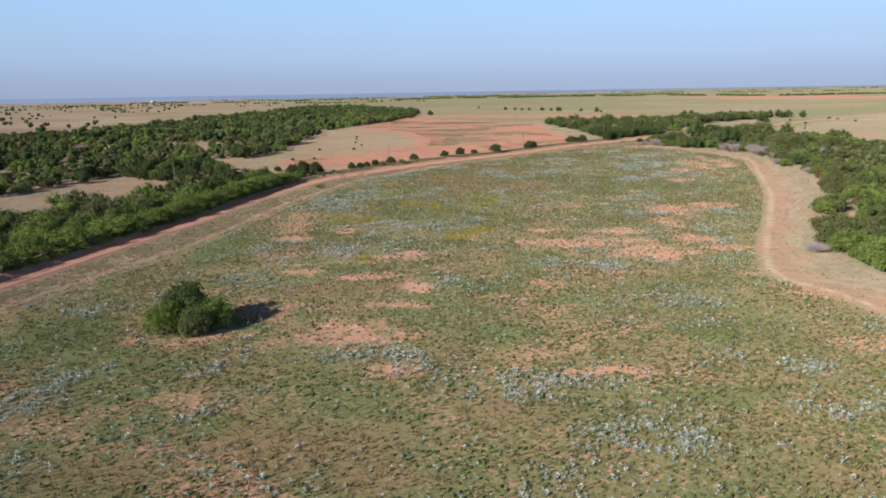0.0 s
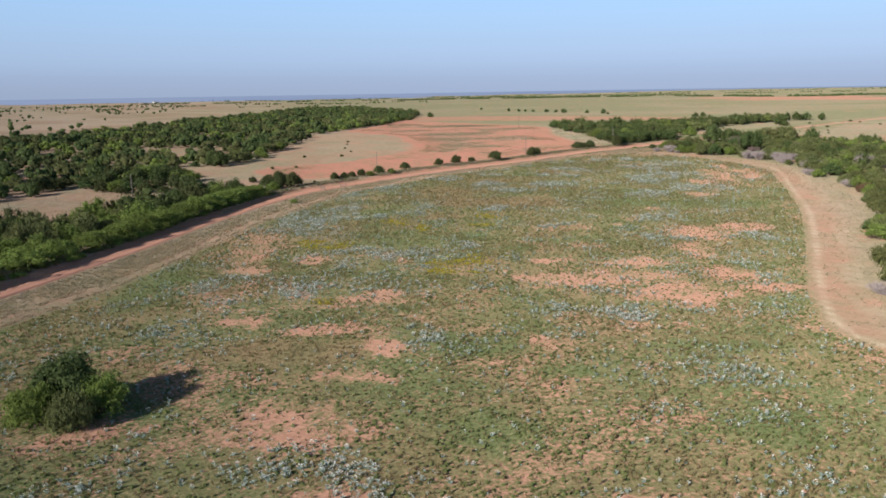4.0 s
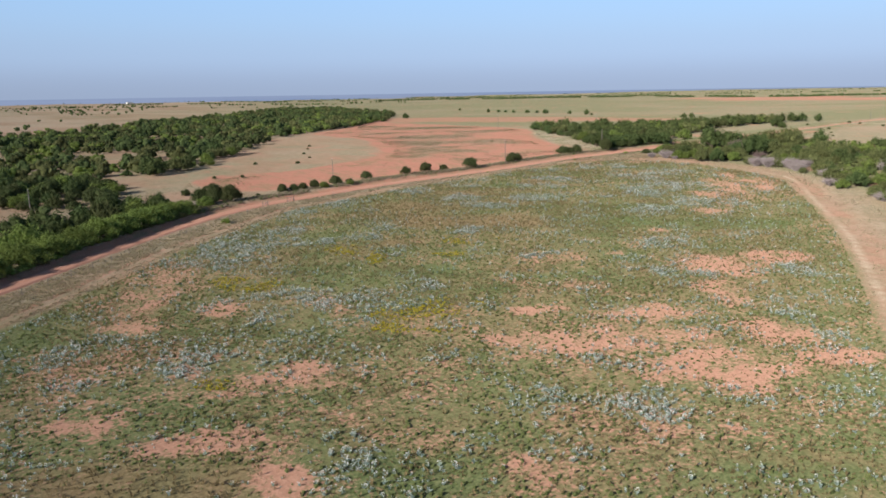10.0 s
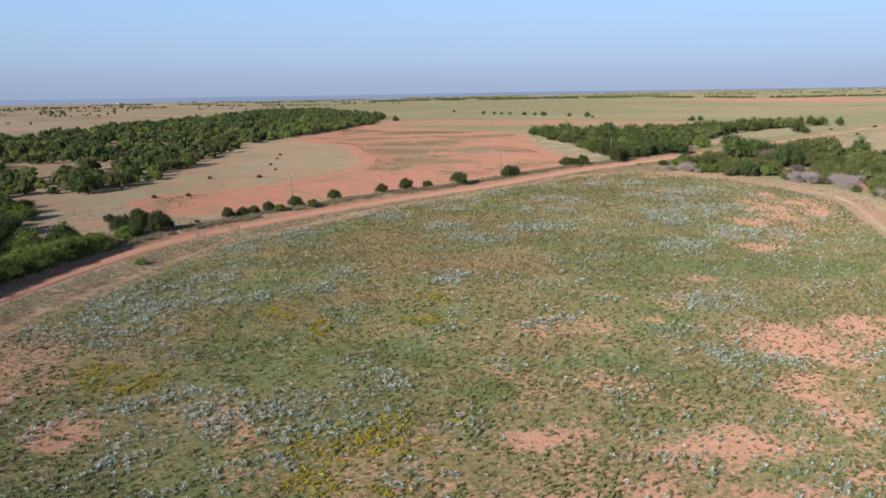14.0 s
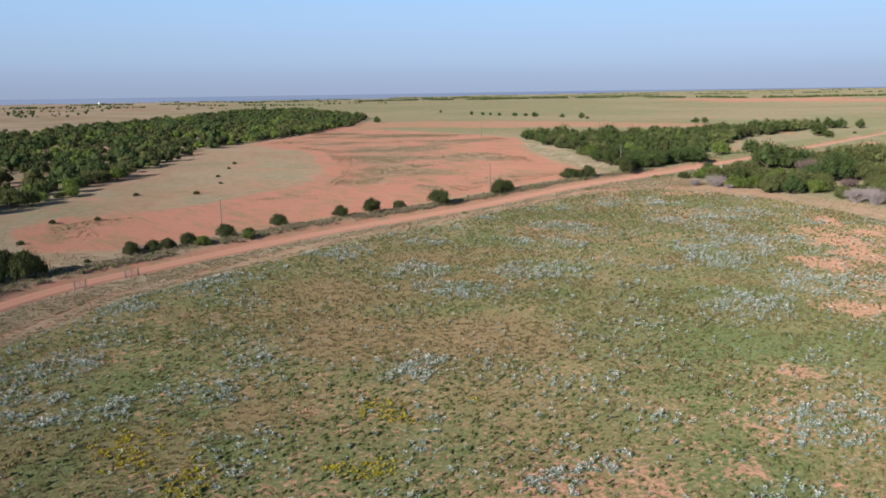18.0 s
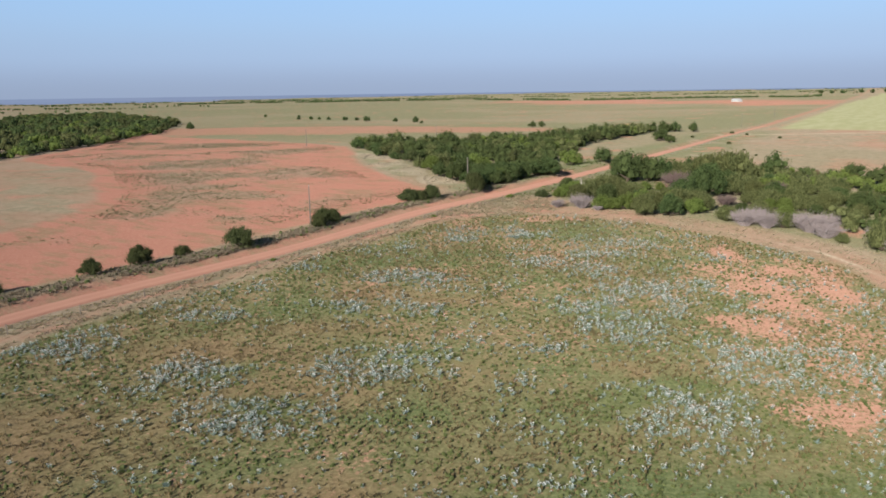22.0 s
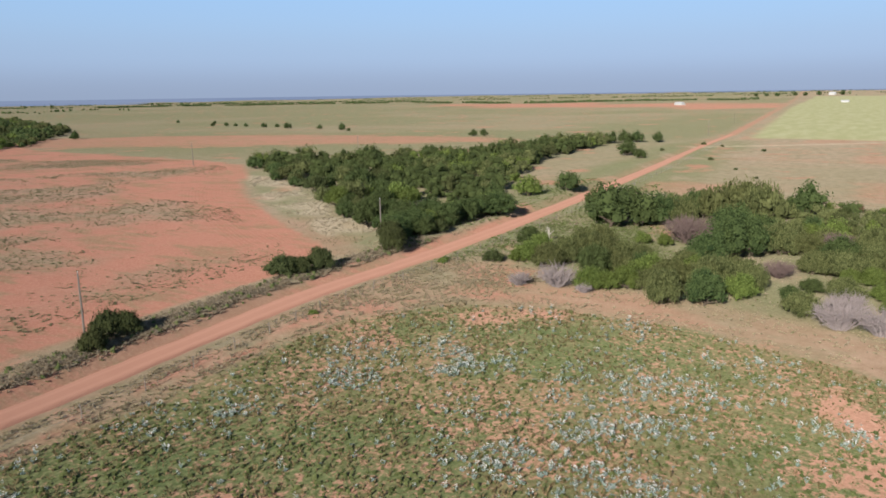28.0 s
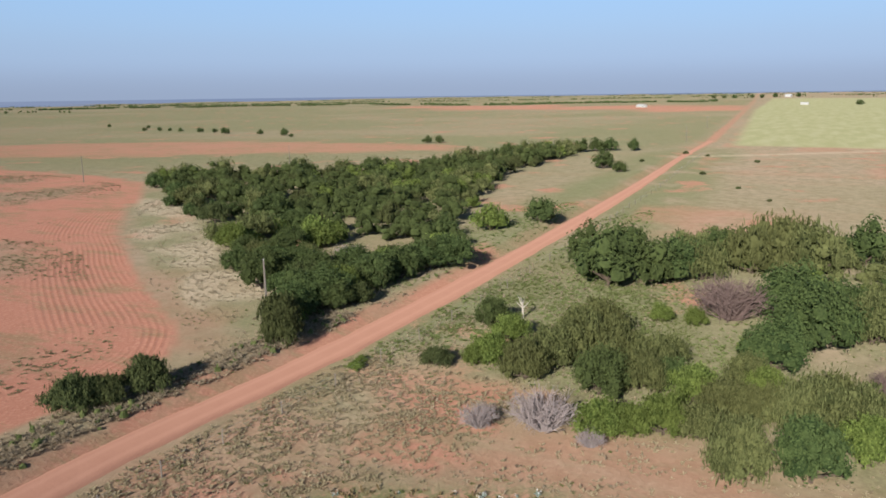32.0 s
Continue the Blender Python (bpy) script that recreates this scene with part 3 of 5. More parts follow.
def zones(x, y):
    """Where bare soil, worked field, pale dry grass, crop, lush weeds and furrows lie."""
    jig = (fbm(x, y, 12, 20) - 0.5) * 7
    d, along = line_dist(x, y, ROAD)
    field = smooth(-1.5, 1.5, inside(x, y, FIELD) + jig * 0.35)
    red_in = inside(x, y, RED)
    red = smooth(-0.5, 0.8, red_in + jig * (0.12 + 0.5 * smooth(340, 380, np.hypot(x - 40, y)) * (x < 300)))
    grassy = smooth(0.45, 0.60, fbm(0.77 * x + 0.64 * y, 0.45 * (0.77 * y - 0.64 * x), 26, 31) * 0.6 + 0.4 * fbm(x, y, 15, 35)) * smooth(8, 20, red_in)
    bare = red * (1 - 0.7 * grassy)
    bare = np.maximum(bare, 0.75 * smooth(-12, 10, inside(x, y, RED_FAR) + jig * 4))
    bare = np.maximum(bare, smooth(-8, 8, inside(x, y, RED_STRIP)))
    wx, wy = ragged(x, y, 41)
    spots = np.sqrt(ellipses(wx, wy, [(a, b, 1.25 * c, 1.1 * d, e) for a, b, c, d, e in BARE]))
    bare = np.maximum(bare, field * np.clip((0.98 - 0.2 * smooth(95, 125, y)) * spots * (0.3 + 1.0 * smooth(0.3, 0.65, fbm(x, y, 3.5, 40))), 0, 1))
    bare = np.maximum(bare, field * 0.4 * smooth(0.52, 0.72, fbm(x, y, 14, 44)) * (1 - smooth(0.0, 0.4, ellipses(x, y, [(165, 165, 75, 38, -40)]))))
    sandy = ellipses(x, y, [(104, 98, 52, 26, -42), (258, 165, 42, 30, -60), (140, 82, 30, 12, -45)])
    bare = np.maximum(bare, field * 0.27 * np.sqrt(sandy) * smooth(0.3, 0.6, fbm(x, y, 5, 45)))
    fin = inside(x, y, FIELD)
    ruts = np.maximum(1 - np.abs(fin + 1.2) / 0.8, 1 - np.abs(fin + 3.6) / 0.8) * smooth(-20, -8, d) * (1 - smooth(-5, -3.5, d)) * smooth(0.25, 0.45, fbm(x, y, 8, 47))
    bare = np.maximum(bare, 0.95 * np.clip(1.3 * ruts, 0, 1))
    td, _ = line_dist(x, y, TRACK)
    strip = (1 - smooth(5, 12, np.abs(td + jig * 0.4 + 3))) * smooth(-40, 10, y) * (1 - field)
    bare = np.maximum(bare, strip * (0.28 + 0.22 * smooth(0.42, 0.6, fbm(x, y, 9, 46))))
    bare = np.maximum(bare, (0.85 - 0.5 * smooth(330, 360, x)) * (1 - smooth(2.0, 3.3, np.abs(d) + jig * 0.2)) * (0.35 + 0.65 * (d > 0)))
    bank = smooth(2.0, 3.0, d) * (1 - smooth(3.5, 4.6, d + jig * 0.15)) * smooth(-100, 0, x) * (1 - 0.75 * smooth(325, 345, x)) * (1 - smooth(560, 700, x))
    bare = np.maximum(bare, bank * 0.9)
    dirtfar = 0.75 * (1 - smooth(1.4, 3.4, np.abs(d + jig * 0.1)))
    bare = np.maximum(bare, dirtfar * smooth(560, 640, x))
    bare = np.maximum(bare, 0.45 * smooth(0.48, 0.68, fbm(x, y, 22, 68)) * (d < -8) * smooth(360, 390, x) * (1 - smooth(600, 900, x)))
    # pale: the wheel track, the verge south of the road, the mown point beside the woods
    pale = (1 - smooth(0.1, 0.7, np.abs(td + jig * 0.05))) * (1 - 0.8 * smooth(132, 148, y)) * (0.35 + 0.4 * smooth(0.42, 0.55, fbm(x, y, 10, 50)))
    pale = np.maximum(pale, 0.25 * (1 - smooth(0.3, 0.9, np.abs(np.abs(td - 5.5 + jig * 0.25) - 0.9))) * (1 - smooth(120, 140, y)) * smooth(0.35, 0.55, fbm(x, y, 14, 51)))
    ld, _ = line_dist(x, y, LANE)
    pale = np.maximum(pale, 0.55 * (1 - smooth(1.5, 4.0, np.abs(ld + jig * 0.3))))
    near_tip = 0.85 * smooth(240, 275, x) * smooth(-30, -22, d) * (1 - smooth(-9, -6, d)) * (1 - field) * (1 - smooth(296, 303, x)) * smooth(0.38, 0.6, fbm(x, y, 7, 64))
    bare = np.maximum(bare, near_tip)
    bare = np.maximum(bare, (0.2 + 0.4 * smooth(225, 260, x)) * smooth(-17, -13, d) * (1 - smooth(-5, -3, d)) * (1 - field) * (1 - smooth(296, 310, x)) * smooth(0.35, 0.6, fbm(x, y, 4, 65)))
    verge = smooth(-16, -12, d) * (1 - smooth(-5, -3, d)) * (1 - field) * (1 - smooth(290, 330, x))
    pale = np.maximum(pale, verge * 0.2 * smooth(0.3, 0.6, fbm(x, y, 5, 52)))
    point = ellipses(x, y, [(313, 228, 17, 7, 55), (338, 262, 30, 7, 52), (365, 290, 36, 8, 48)])
    pale = np.maximum(pale, 0.75 * smooth(0.02, 0.5, point) * (0.12 + 0.88 * smooth(0.40, 0.60, fbm(x, y, 9, 53))) * (1 - red))
    left = smooth(6, 14, d) * (1 - red) * smooth(-200, 0, x) * (1 - smooth(300, 340, x)) * (1 - smooth(420, 520, y))
    pale = np.maximum(pale, 0.12 * left * smooth(0.4, 0.6, fbm(x, y, 16, 55)))
    ridge = smooth(500, 640, y) * (1 - smooth(150, 700, x - 0.5 * (y - 600)))
    bare = np.maximum(bare, ridge * (0.15 + 0.3 * smooth(0.35, 0.65, fbm(x, y, 40, 58))))
    bare = np.maximum(bare, 0.34 * left * smooth(0.35, 0.62, fbm(x, y, 14, 59)))
    pale = np.maximum(pale, 0.4 * smooth(500, 640, y) * (1 - smooth(150, 700, x - 0.5 * (y - 600))) * smooth(0.3, 0.6, fbm(x, y, 50, 57)))
    crop = smooth(-4, 4, inside(x, y, CROP))
    lush = np.clip(0.5 * smooth(0.52, 0.70, fbm(x, y, 15, 60)) + smooth(0.05, 0.5, ellipses(*ragged(x, y, 151), LUSH)), 0, 1) * field
    lush = np.maximum(lush, np.sqrt(ellipses(x, y, [(330, 186, 36, 18, 20), (318, 197, 34, 9, -8), (327, 249, 17, 6, 50), (348, 270, 18, 6, 48), (312, 232, 9, 2.5, 55), (440, 213, 70, 7, 0), (318, 196, 30, 5, -10)])))
    lush = np.maximum(lush, np.maximum(0.75 * smooth(-1, 3, inside(x, y, BRUSH)), 0.6 * smooth(-7, 1, inside(x, y, WOODS_R))) * smooth(0.25, 0.5, fbm(x, y, 7, 67)))
    lush = np.maximum(lush, 0.85 * smooth(0.0, 0.3, point) * (1 - red))
    lush = np.maximum(lush, 0.8 * smooth(-5, 2, inside(x, y, THICKET)) * smooth(5, 7, d))
    lush = np.maximum(lush, 0.3 * verge)
    lush = np.maximum(lush, 0.15 * left * smooth(0.35, 0.6, fbm(x, y, 22, 56)))
    lush = np.maximum(lush, 0.9 * smooth(335, 350, x) * (1 - smooth(520, 620, x)) * (1 - smooth(12, 24, np.abs(d))) * smooth(0.2, 0.45, fbm(x, y, 9, 69)))
    lush = np.maximum(lush, 0.8 * smooth(400, 540, x + 0.15 * y) * (1 - 0.6 * smooth(0.45, 0.7, fbm(x, y, 120, 66))) * smooth(-5, 12, d))
    furrow = red * smooth(0, 1.5, red_in) * (1 - smooth(11, 17, red_in)) * smooth(282, 290, x) * (1 - smooth(290, 330, y)) * smooth(0.3, 0.5, fbm(x, y, 12, 62))
    return np.stack([bare, field, pale, np.ones_like(bare)], -1), np.stack([crop, lush, furrow, np.ones_like(bare)], -1), red_in


def build_ground():
    xs, ys = axis(-5, 338, 1.3, 620, 3.8), axis(5, 262, 1.3, 560, 3.8)
    gx, gy = np.meshgrid(xs, ys, indexing="ij")
    x, y = gx.ravel(), gy.ravel()
    za, zb, furrow = zones(x, y)
    z = height(x, y)
    nx, ny = len(xs), len(ys)
    idx = np.arange(nx * ny).reshape(nx, ny)
    quads = np.stack([idx[:-1, :-1], idx[1:, :-1], idx[1:, 1:], idx[:-1, 1:]], -1).reshape(-1, 4)
    me = mesh_of("ground", np.stack([x, y, z], 1), quads, M_GROUND, {"zone_a": za, "zone_b": zb, "furrow": np.clip(furrow, -60, 60), "brown": np.maximum(np.sqrt(ellipses(*ragged(x, y, 161), BROWN)) * smooth(0.2, 0.45, fbm(x, y, 8, 49)), 0.75 * np.sqrt(ellipses(x, y, [(165, 165, 70, 34, -40)])) * smooth(0.35, 0.6, fbm(x, y, 18, 48)))}, smooth_faces=True)
    return tagged(new("ground", me), "red-soil farmland with weeds, dry pasture and ploughed earth", "ground", kind="structure")


build_ground()


def build_road():
    pts = np.array([p for p in rounded([p for p in ROAD if p[0] < 640], 9)])
    d = np.gradient(pts, axis=0)
    d /= np.linalg.norm(d, axis=1)[:, None]
    nrm = np.stack([-d[:, 1], d[:, 0]], 1)
    across = np.linspace(-1, 1, 15)
    v, rut = [], []
    for i, (p, q) in enumerate(zip(pts, nrm)):
        w = 2.05 - 0.65 * min(max((p[0] - 380) / 160, 0), 1) + 0.4 * (vnoise(np.array([i * 1.7]), np.array([4.0]), 9, 70)[0] - 0.5)
        left, right = [0.5 * (fbm(np.array([p[0]]), np.array([p[1]]), 3.5, k)[0] - 0.5) for k in (71, 75)]
        for a in across:
            px, py = p + q * a * (w + max(a, 0) * left + max(-a, 0) * right)
            v.append((px, py, 0.0))
            rut.append(max(math.exp(-((abs(a) - 0.42) / 0.16) ** 2), 0))
    v = np.array(v)
    prof = np.tile(0.06 - 0.30 * np.abs(across) ** 6 - 0.025 * np.exp(-((np.abs(across) - 0.42) / 0.14) ** 2), len(pts))
    v[:, 2] = height(v[:, 0], v[:, 1], False) + prof
    n, m = len(pts), len(across)
    idx = np.arange(n * m).reshape(n, m)
    quads = np.stack([idx[:-1, :-1], idx[1:, :-1], idx[1:, 1:], idx[:-1, 1:]], -1).reshape(-1, 4)
    me = mesh_of("road", v, quads, M_ROAD, {"rut": np.array(rut)}, smooth_faces=True)
    return tagged(new("road", me), "red graded dirt road with pale wheel tracks", "road", kind="structure")


build_road()


# ---- trees and bushes ----
def ball(seed, detail):
    """An uneven ball of radius 1."""
    bm = bmesh.new()
    bmesh.ops.create_icosphere(bm, subdivisions=detail, radius=1.0)
    v = np.array([p.co[:] for p in bm.verts])
    f = np.array([[q.index for q in p.verts] for p in bm.faces])
    bm.free()
    rng = np.random.RandomState(seed)
    return v * rng.uniform(0.74, 1.16, len(v))[:, None], f


BALLS = {d: [ball(900 + k, d) for k in range(4)] for d in (1, 2)}


def crown_mesh(name, seed, r, h, lobes, leaves, leaf, mat, upright=0.0, detail=1, inner=0.64):
    """A crown of small leaf clumps over uneven lobes that reach nearly to the ground; r half-width, h height."""
    rng = np.random.RandomState(seed)
    cs, rs = [], []
    for k in range(lobes):
        w, e = 2.4 * k + rng.uniform(-0.5, 0.5), math.asin(min(1.0, 0.04 + 0.96 * (k + 0.5) / lobes)) + rng.uniform(-0.12, 0.12)
        q = rng.uniform(0.42, 0.80)
        wide = 1.0 if lobes < 18 else 0.74
        a, b = wide * r * rng.uniform(0.24, 0.46), wide * h * rng.uniform(0.15, 0.29)
        cs.append((math.cos(w) * math.cos(e) * q * r * 1.05, math.sin(w) * math.cos(e) * q * r * 1.05, h * (0.20 + 0.80 * q * max(math.sin(e), 0))))
        rs.append((a, b))
    cs.append((0, 0, h * 0.40))
    rs.append((r * 0.62, h * 0.42))
    cs, rs = np.array(cs), np.array(rs)
    # inner mass of each lobe
    iv, it, n = [], [], 0
    for k, (c, (a, b)) in enumerate(zip(cs, rs)):
        bv, bf = BALLS[detail][(seed + k) % 4]
        iv.append(bv * np.array([a, a, b]) * inner + c)
        it.append(bf + n)
        n += len(bv)
    area = rs[:, 0] * (rs[:, 0] + 2 * rs[:, 1])
    pick = rng.choice(len(cs), leaves, p=area / area.sum())
    u = rng.normal(0, 1, (leaves, 3))
    u[:, 2] = np.where(u[:, 2] < -0.6, -u[:, 2], u[:, 2])
    u /= np.linalg.norm(u, axis=1)[:, None]
    reach = rng.uniform(0.74, 1.10, leaves) + (0.35 + 0.3 * upright) * rng.rand(leaves) ** 3
    rr = rs[pick]
    c = cs[pick] + u * np.stack([rr[:, 0], rr[:, 0], rr[:, 1]], 1) * reach[:, None]
    c[:, 2] = np.maximum(c[:, 2], 0.04 * h * (1 + rng.rand(leaves)))
    out = u.copy()
    if upright:
        out[:, 2] *= 1 - upright
    v, f = leaf_quads(c, out, leaf, rng, 1.5, 1.35 + 0.5 * upright, 0.62 - 0.1 * upright)
    if upright:
        # sprays of foliage point upward
        q = v.reshape(-1, 4, 3)
        mid = q.mean(1, keepdims=True)
        q = mid + (q - mid) * np.array([1 - 0.3 * upright, 1 - 0.3 * upright, 1 + 1.1 * upright])
        v = q.reshape(-1, 3)
    iv = np.concatenate(iv)
    iv[:, 2] = np.maximum(iv[:, 2], 0.03 * h)
    return mesh_of(name, np.concatenate([v, iv]), f, mat, tris=np.concatenate(it) + len(v)), cs


def trunk_mesh(name, seed, cs, r, mat=None):
    """A short bole that forks into limbs up to the lobes."""
    rng = np.random.RandomState(seed)
    low = cs[:, 2].min()
    fork = np.array([rng.normal(0, 0.05) * r, rng.normal(0, 0.05) * r, low * 0.45])
    pieces = [tube([(0, 0, -0.3), fork * 0.5, fork], [0.075 * r, 0.06 * r, 0.05 * r], 6)]
    for c in cs[:6]:
        mid = fork * 0.5 + np.array(c) * 0.5 + rng.normal(0, 0.05 * r, 3)
        pieces.append(tube([fork * 0.9, mid, c], [0.042 * r, 0.028 * r, 0.010 * r], 4))
    return mesh_of(name, *merge(pieces), mat or M_BARK, smooth_faces=True)


KINDS = {
    #            name, label, half-width, height, lobes, leaves, leaf, upright
    "juniper": ("juniper_bush", "dense dark green juniper bush on red soil", 2.3, 3.5, 11, 1700, 0.10, 0.8),
    "oak": ("scrub_oak_tree", "dark green scrub tree with a rounded leafy crown", 2.9, 4.3, 15, 1700, 0.108, 0.0),
    "olive": ("scrub_tree", "olive green scrub tree with fine upright foliage", 2.9, 3.9, 17, 1700, 0.10, 0.8),
    "mesquite": ("mesquite_tree", "bright green mesquite tree with loose feathery foliage", 2.7, 3.6, 14, 1700, 0.10, 0.3),
    "rust": ("rusty_bush", "low bush with reddish brown leaves", 2.2, 2.4, 8, 900, 0.09, 0.3),
}
STOCK = {}
for k, (kname, klabel, r, h, lobes, leaves, leaf, upright) in KINDS.items():
    for near in (True, False):
        for v in range(5 if k != "rust" else 2):
            crown, cs = crown_mesh(kname + "_crown", 100 + 17 * v + len(k) * 7, r, h, 2 * lobes if near else lobes, int(leaves * 2.2) if near else int(leaves * 0.6), leaf * 0.9 if near else leaf * 1.4, M_LEAF[k], upright, 1)
            STOCK.setdefault((k, near), []).append((crown, trunk_mesh(kname + "_trunk", 300 + v, cs, r)))


def plant(kind, x, y, size=1.0, tall=1.0, turn=None, variant=None, label="", group="", near=True):
    """One tree: an empty at its foot with trunk and crown."""
    rng = random.Random(int(x * 131 + y * 977))
    stock = STOCK[kind, near]
    crown, trunk = stock[variant if variant is not None else rng.randrange(len(stock))]
    root = new(KINDS[kind][0])
    root.matrix_basis = Matrix.LocRotScale((x, y, hz(x, y) - 0.08), Euler((0, 0, rng.uniform(0, 6.28) if turn is None else turn)), (size, size * rng.uniform(0.85, 1.15), size * tall))
    part("trunk", trunk, root)
    part("crown", crown, root)
    return tagged(root, label or KINDS[kind][1], "bush" if kind in ("juniper", "rust") else "tree", group)


def jitter_grid(poly, gap, seed):
    """Places spread evenly but irregularly over a polygon."""
    rng = np.random.RandomState(seed)
    px, py = np.array(poly).T
    gx, gy = np.meshgrid(np.arange(px.min(), px.max(), gap), np.arange(py.min(), py.max(), gap * 0.87))
    gx = gx + (np.arange(gx.shape[0]) % 2)[:, None] * gap * 0.5
    x, y = gx.ravel() + rng.uniform(-0.38, 0.38, gx.size) * gap, gy.ravel() + rng.uniform(-0.38, 0.38, gx.size) * gap
    keep = inside(x, y, poly) > 0
    return x[keep], y[keep], rng


MASS = []


def grove(poly, gap, seed, mixture, sizes, group, keep=None, single=None, near=None, drift=17):
    """Trees over a polygon: things of their own where single() holds, else kept for the joined woods."""
    x, y, rng = jitter_grid(poly, gap, seed)
    if keep is not None:
        k = keep(x, y)
        x, y = x[k], y[k]
    names, weights = zip(*mixture)
    mix = vnoise(x, y, drift, seed + 3) * 0.65 + rng.rand(len(x)) * 0.35
    mix = np.argsort(np.argsort(mix)) / max(len(x), 1) * sum(weights)
    kind = np.minimum(np.searchsorted(np.cumsum(weights), mix, side="right"), len(names) - 1)
    one = single(x, y) if single is not None else np.ones(len(x), bool)
    close = near(x, y) if near is not None else np.ones(len(x), bool)
    for px, py, i, o, c in zip(x, y, kind, one, close):
        s, t = sizes[0] + (sizes[1] - sizes[0]) * rng.rand() ** 1.3, rng.uniform(0.8, 1.15)
        if o:
            plant(names[i], px, py, s, t, group=group, near=bool(c))
        else:
            MASS.append((names[i], px, py, s, t, 0 if group.startswith("big") else 1))


# the lone clump in the field
plant("mesquite", 39.3, 96.7, 1.2, 1.1, 0.4, 1, "lone bright green mesquite clump in the weedy field", "lone clump")
plant("mesquite", 45.4, 95.5, 1.2, 1.1, 2.1, 2, "lone bright green mesquite clump in the weedy field", "lone clump")
plant("oak", 43.2, 98.6, 1.3, 1.2, 1.0, 0, "dark green scrub tree behind a mesquite in the field", "lone clump")
plant("olive", 41.9, 93.6, 0.95, 1.1, 1.0, 1, "low olive green bush at the foot of a mesquite", "lone clump")
# junipers along the road
for x, y, s, ht in [(162.2, 222, .72, 1), (166, 222.3, .66, .9), (168.3, 221, .68, .9), (172, 221, .72, .95), (179.8, 221.5, .92, .8), (184, 220.5, .6, .6), (192.2, 222.8, .88, .8), (204.6, 219, .76, .95), (212.2, 218.2, 1.0, .9), (219.6, 217.6, .66, .85), (228.4, 214.2, 1.2, .85), (247.2, 213.3, .8, .9), (250.8, 215.8, .92, 1.0), (252.4, 214.5, .85, .95), (279.3, 215.6, 1.15, .8), (281.2, 214.3, .95, .8), (284.4, 213, 1.0, .95), (144.8, 218.8, 1.25, 1.05), (142, 221.6, 1.4, 1.1), (139.2, 223.4, 1.2, 1.1), (142.4, 239, .7, .8), (155.2, 223, .28, .8), (298.8, 209.6, 1.0, 1.1), (301.5, 212, 1.1, 1.2), (301, 193.7, 0.72, 0.8)]:
    plant("juniper", x, y, s, ht, label="dark green juniper bush beside the dirt road", group="roadside junipers")
for x, y, s in [(137.6, 218.2, 1.0), (173.6, 218.2, .62), (181.6, 217, .5)]:
    plant("mesquite", x, y, s, 0.85, group="roadside mesquites")
for x, y, s in [(297.2, 200.2, .35), (299, 200.6, .3), (226, 204.3, .22), (268, 201.8, .25)]:
    plant("mesquite", x, y, s, 0.7, label="small green shrub at the edge of the dirt road", group="roadside shrubs")
for x, y, s, ht in [(129.8, 214.3, 1.15, 1.0), (125.3, 212.0, 1.3, 1.05), (120.3, 208.8, 1.35, 1.1), (115.3, 205.6, 1.3, 1.15), (109.8, 202.2, 1.4, 1.1), (104.3, 198.2, 1.4, 1.2), (98.3, 194.4, 1.3, 1.2), (92.8, 190.4, 1.4, 1.2), (86.3, 186.4, 1.4, 1.15), (79.3, 181.8, 1.3, 1.2), (72.3, 177.4, 1.4, 1.1), (64.3, 172.8, 1.3, 1.2), (56.8, 168.0, 1.4, 1.15), (48.3, 162.8, 1.4, 1.2), (39.8, 157.4, 1.4, 1.2), (31.3, 152.0, 1.4, 1.2), (22.3, 146.3, 1.4, 1.2), (127.3, 218.8, 1.1, 1.1), (119.3, 214.8, 1.3, 1.2)]:
    plant("mesquite", x, y, 1.25 * s, 0.62 * ht, label="bright green mesquite tree overhanging the dirt road", group="roadside mesquites", near=x > 60)
rng = np.random.RandomState(77)
for k in range(44):
    x = 34 + 2.25 * k + rng.uniform(-0.6, 0.6)
    y = float(np.interp(x, [p[0] for p in ROAD], [p[1] for p in ROAD])) + rng.uniform(4.6, 6.4)
    plant("mesquite" if rng.rand() < 0.6 else "olive", x, y, rng.uniform(0.45, 0.75), 0.6, label="low green bush on the bank of the dirt road", group="roadside undergrowth", near=False)
# roadside thicket
grove(THICKET, 5.4, 1, [("oak", 2.5), ("juniper", 1.5), ("mesquite", 4), ("olive", 2)], (0.8, 1.6), "roadside thicket", lambda x, y: (line_dist(x, y, ROAD)[0] > 10.5) & (x > -30), single=lambda x, y: line_dist(x, y, ROAD)[0] < 24, near=lambda x, y: line_dist(x, y, ROAD)[0] < 2)
LINK = [(100, 250), (112, 240), (122, 235), (129, 246), (136, 272), (128, 284), (104, 280)]
grove(LINK, 6.0, 7, [("juniper", 3), ("oak", 3), ("mesquite", 2)], (0.8, 1.4), "roadside thicket", near=lambda x, y: x < -1e9)
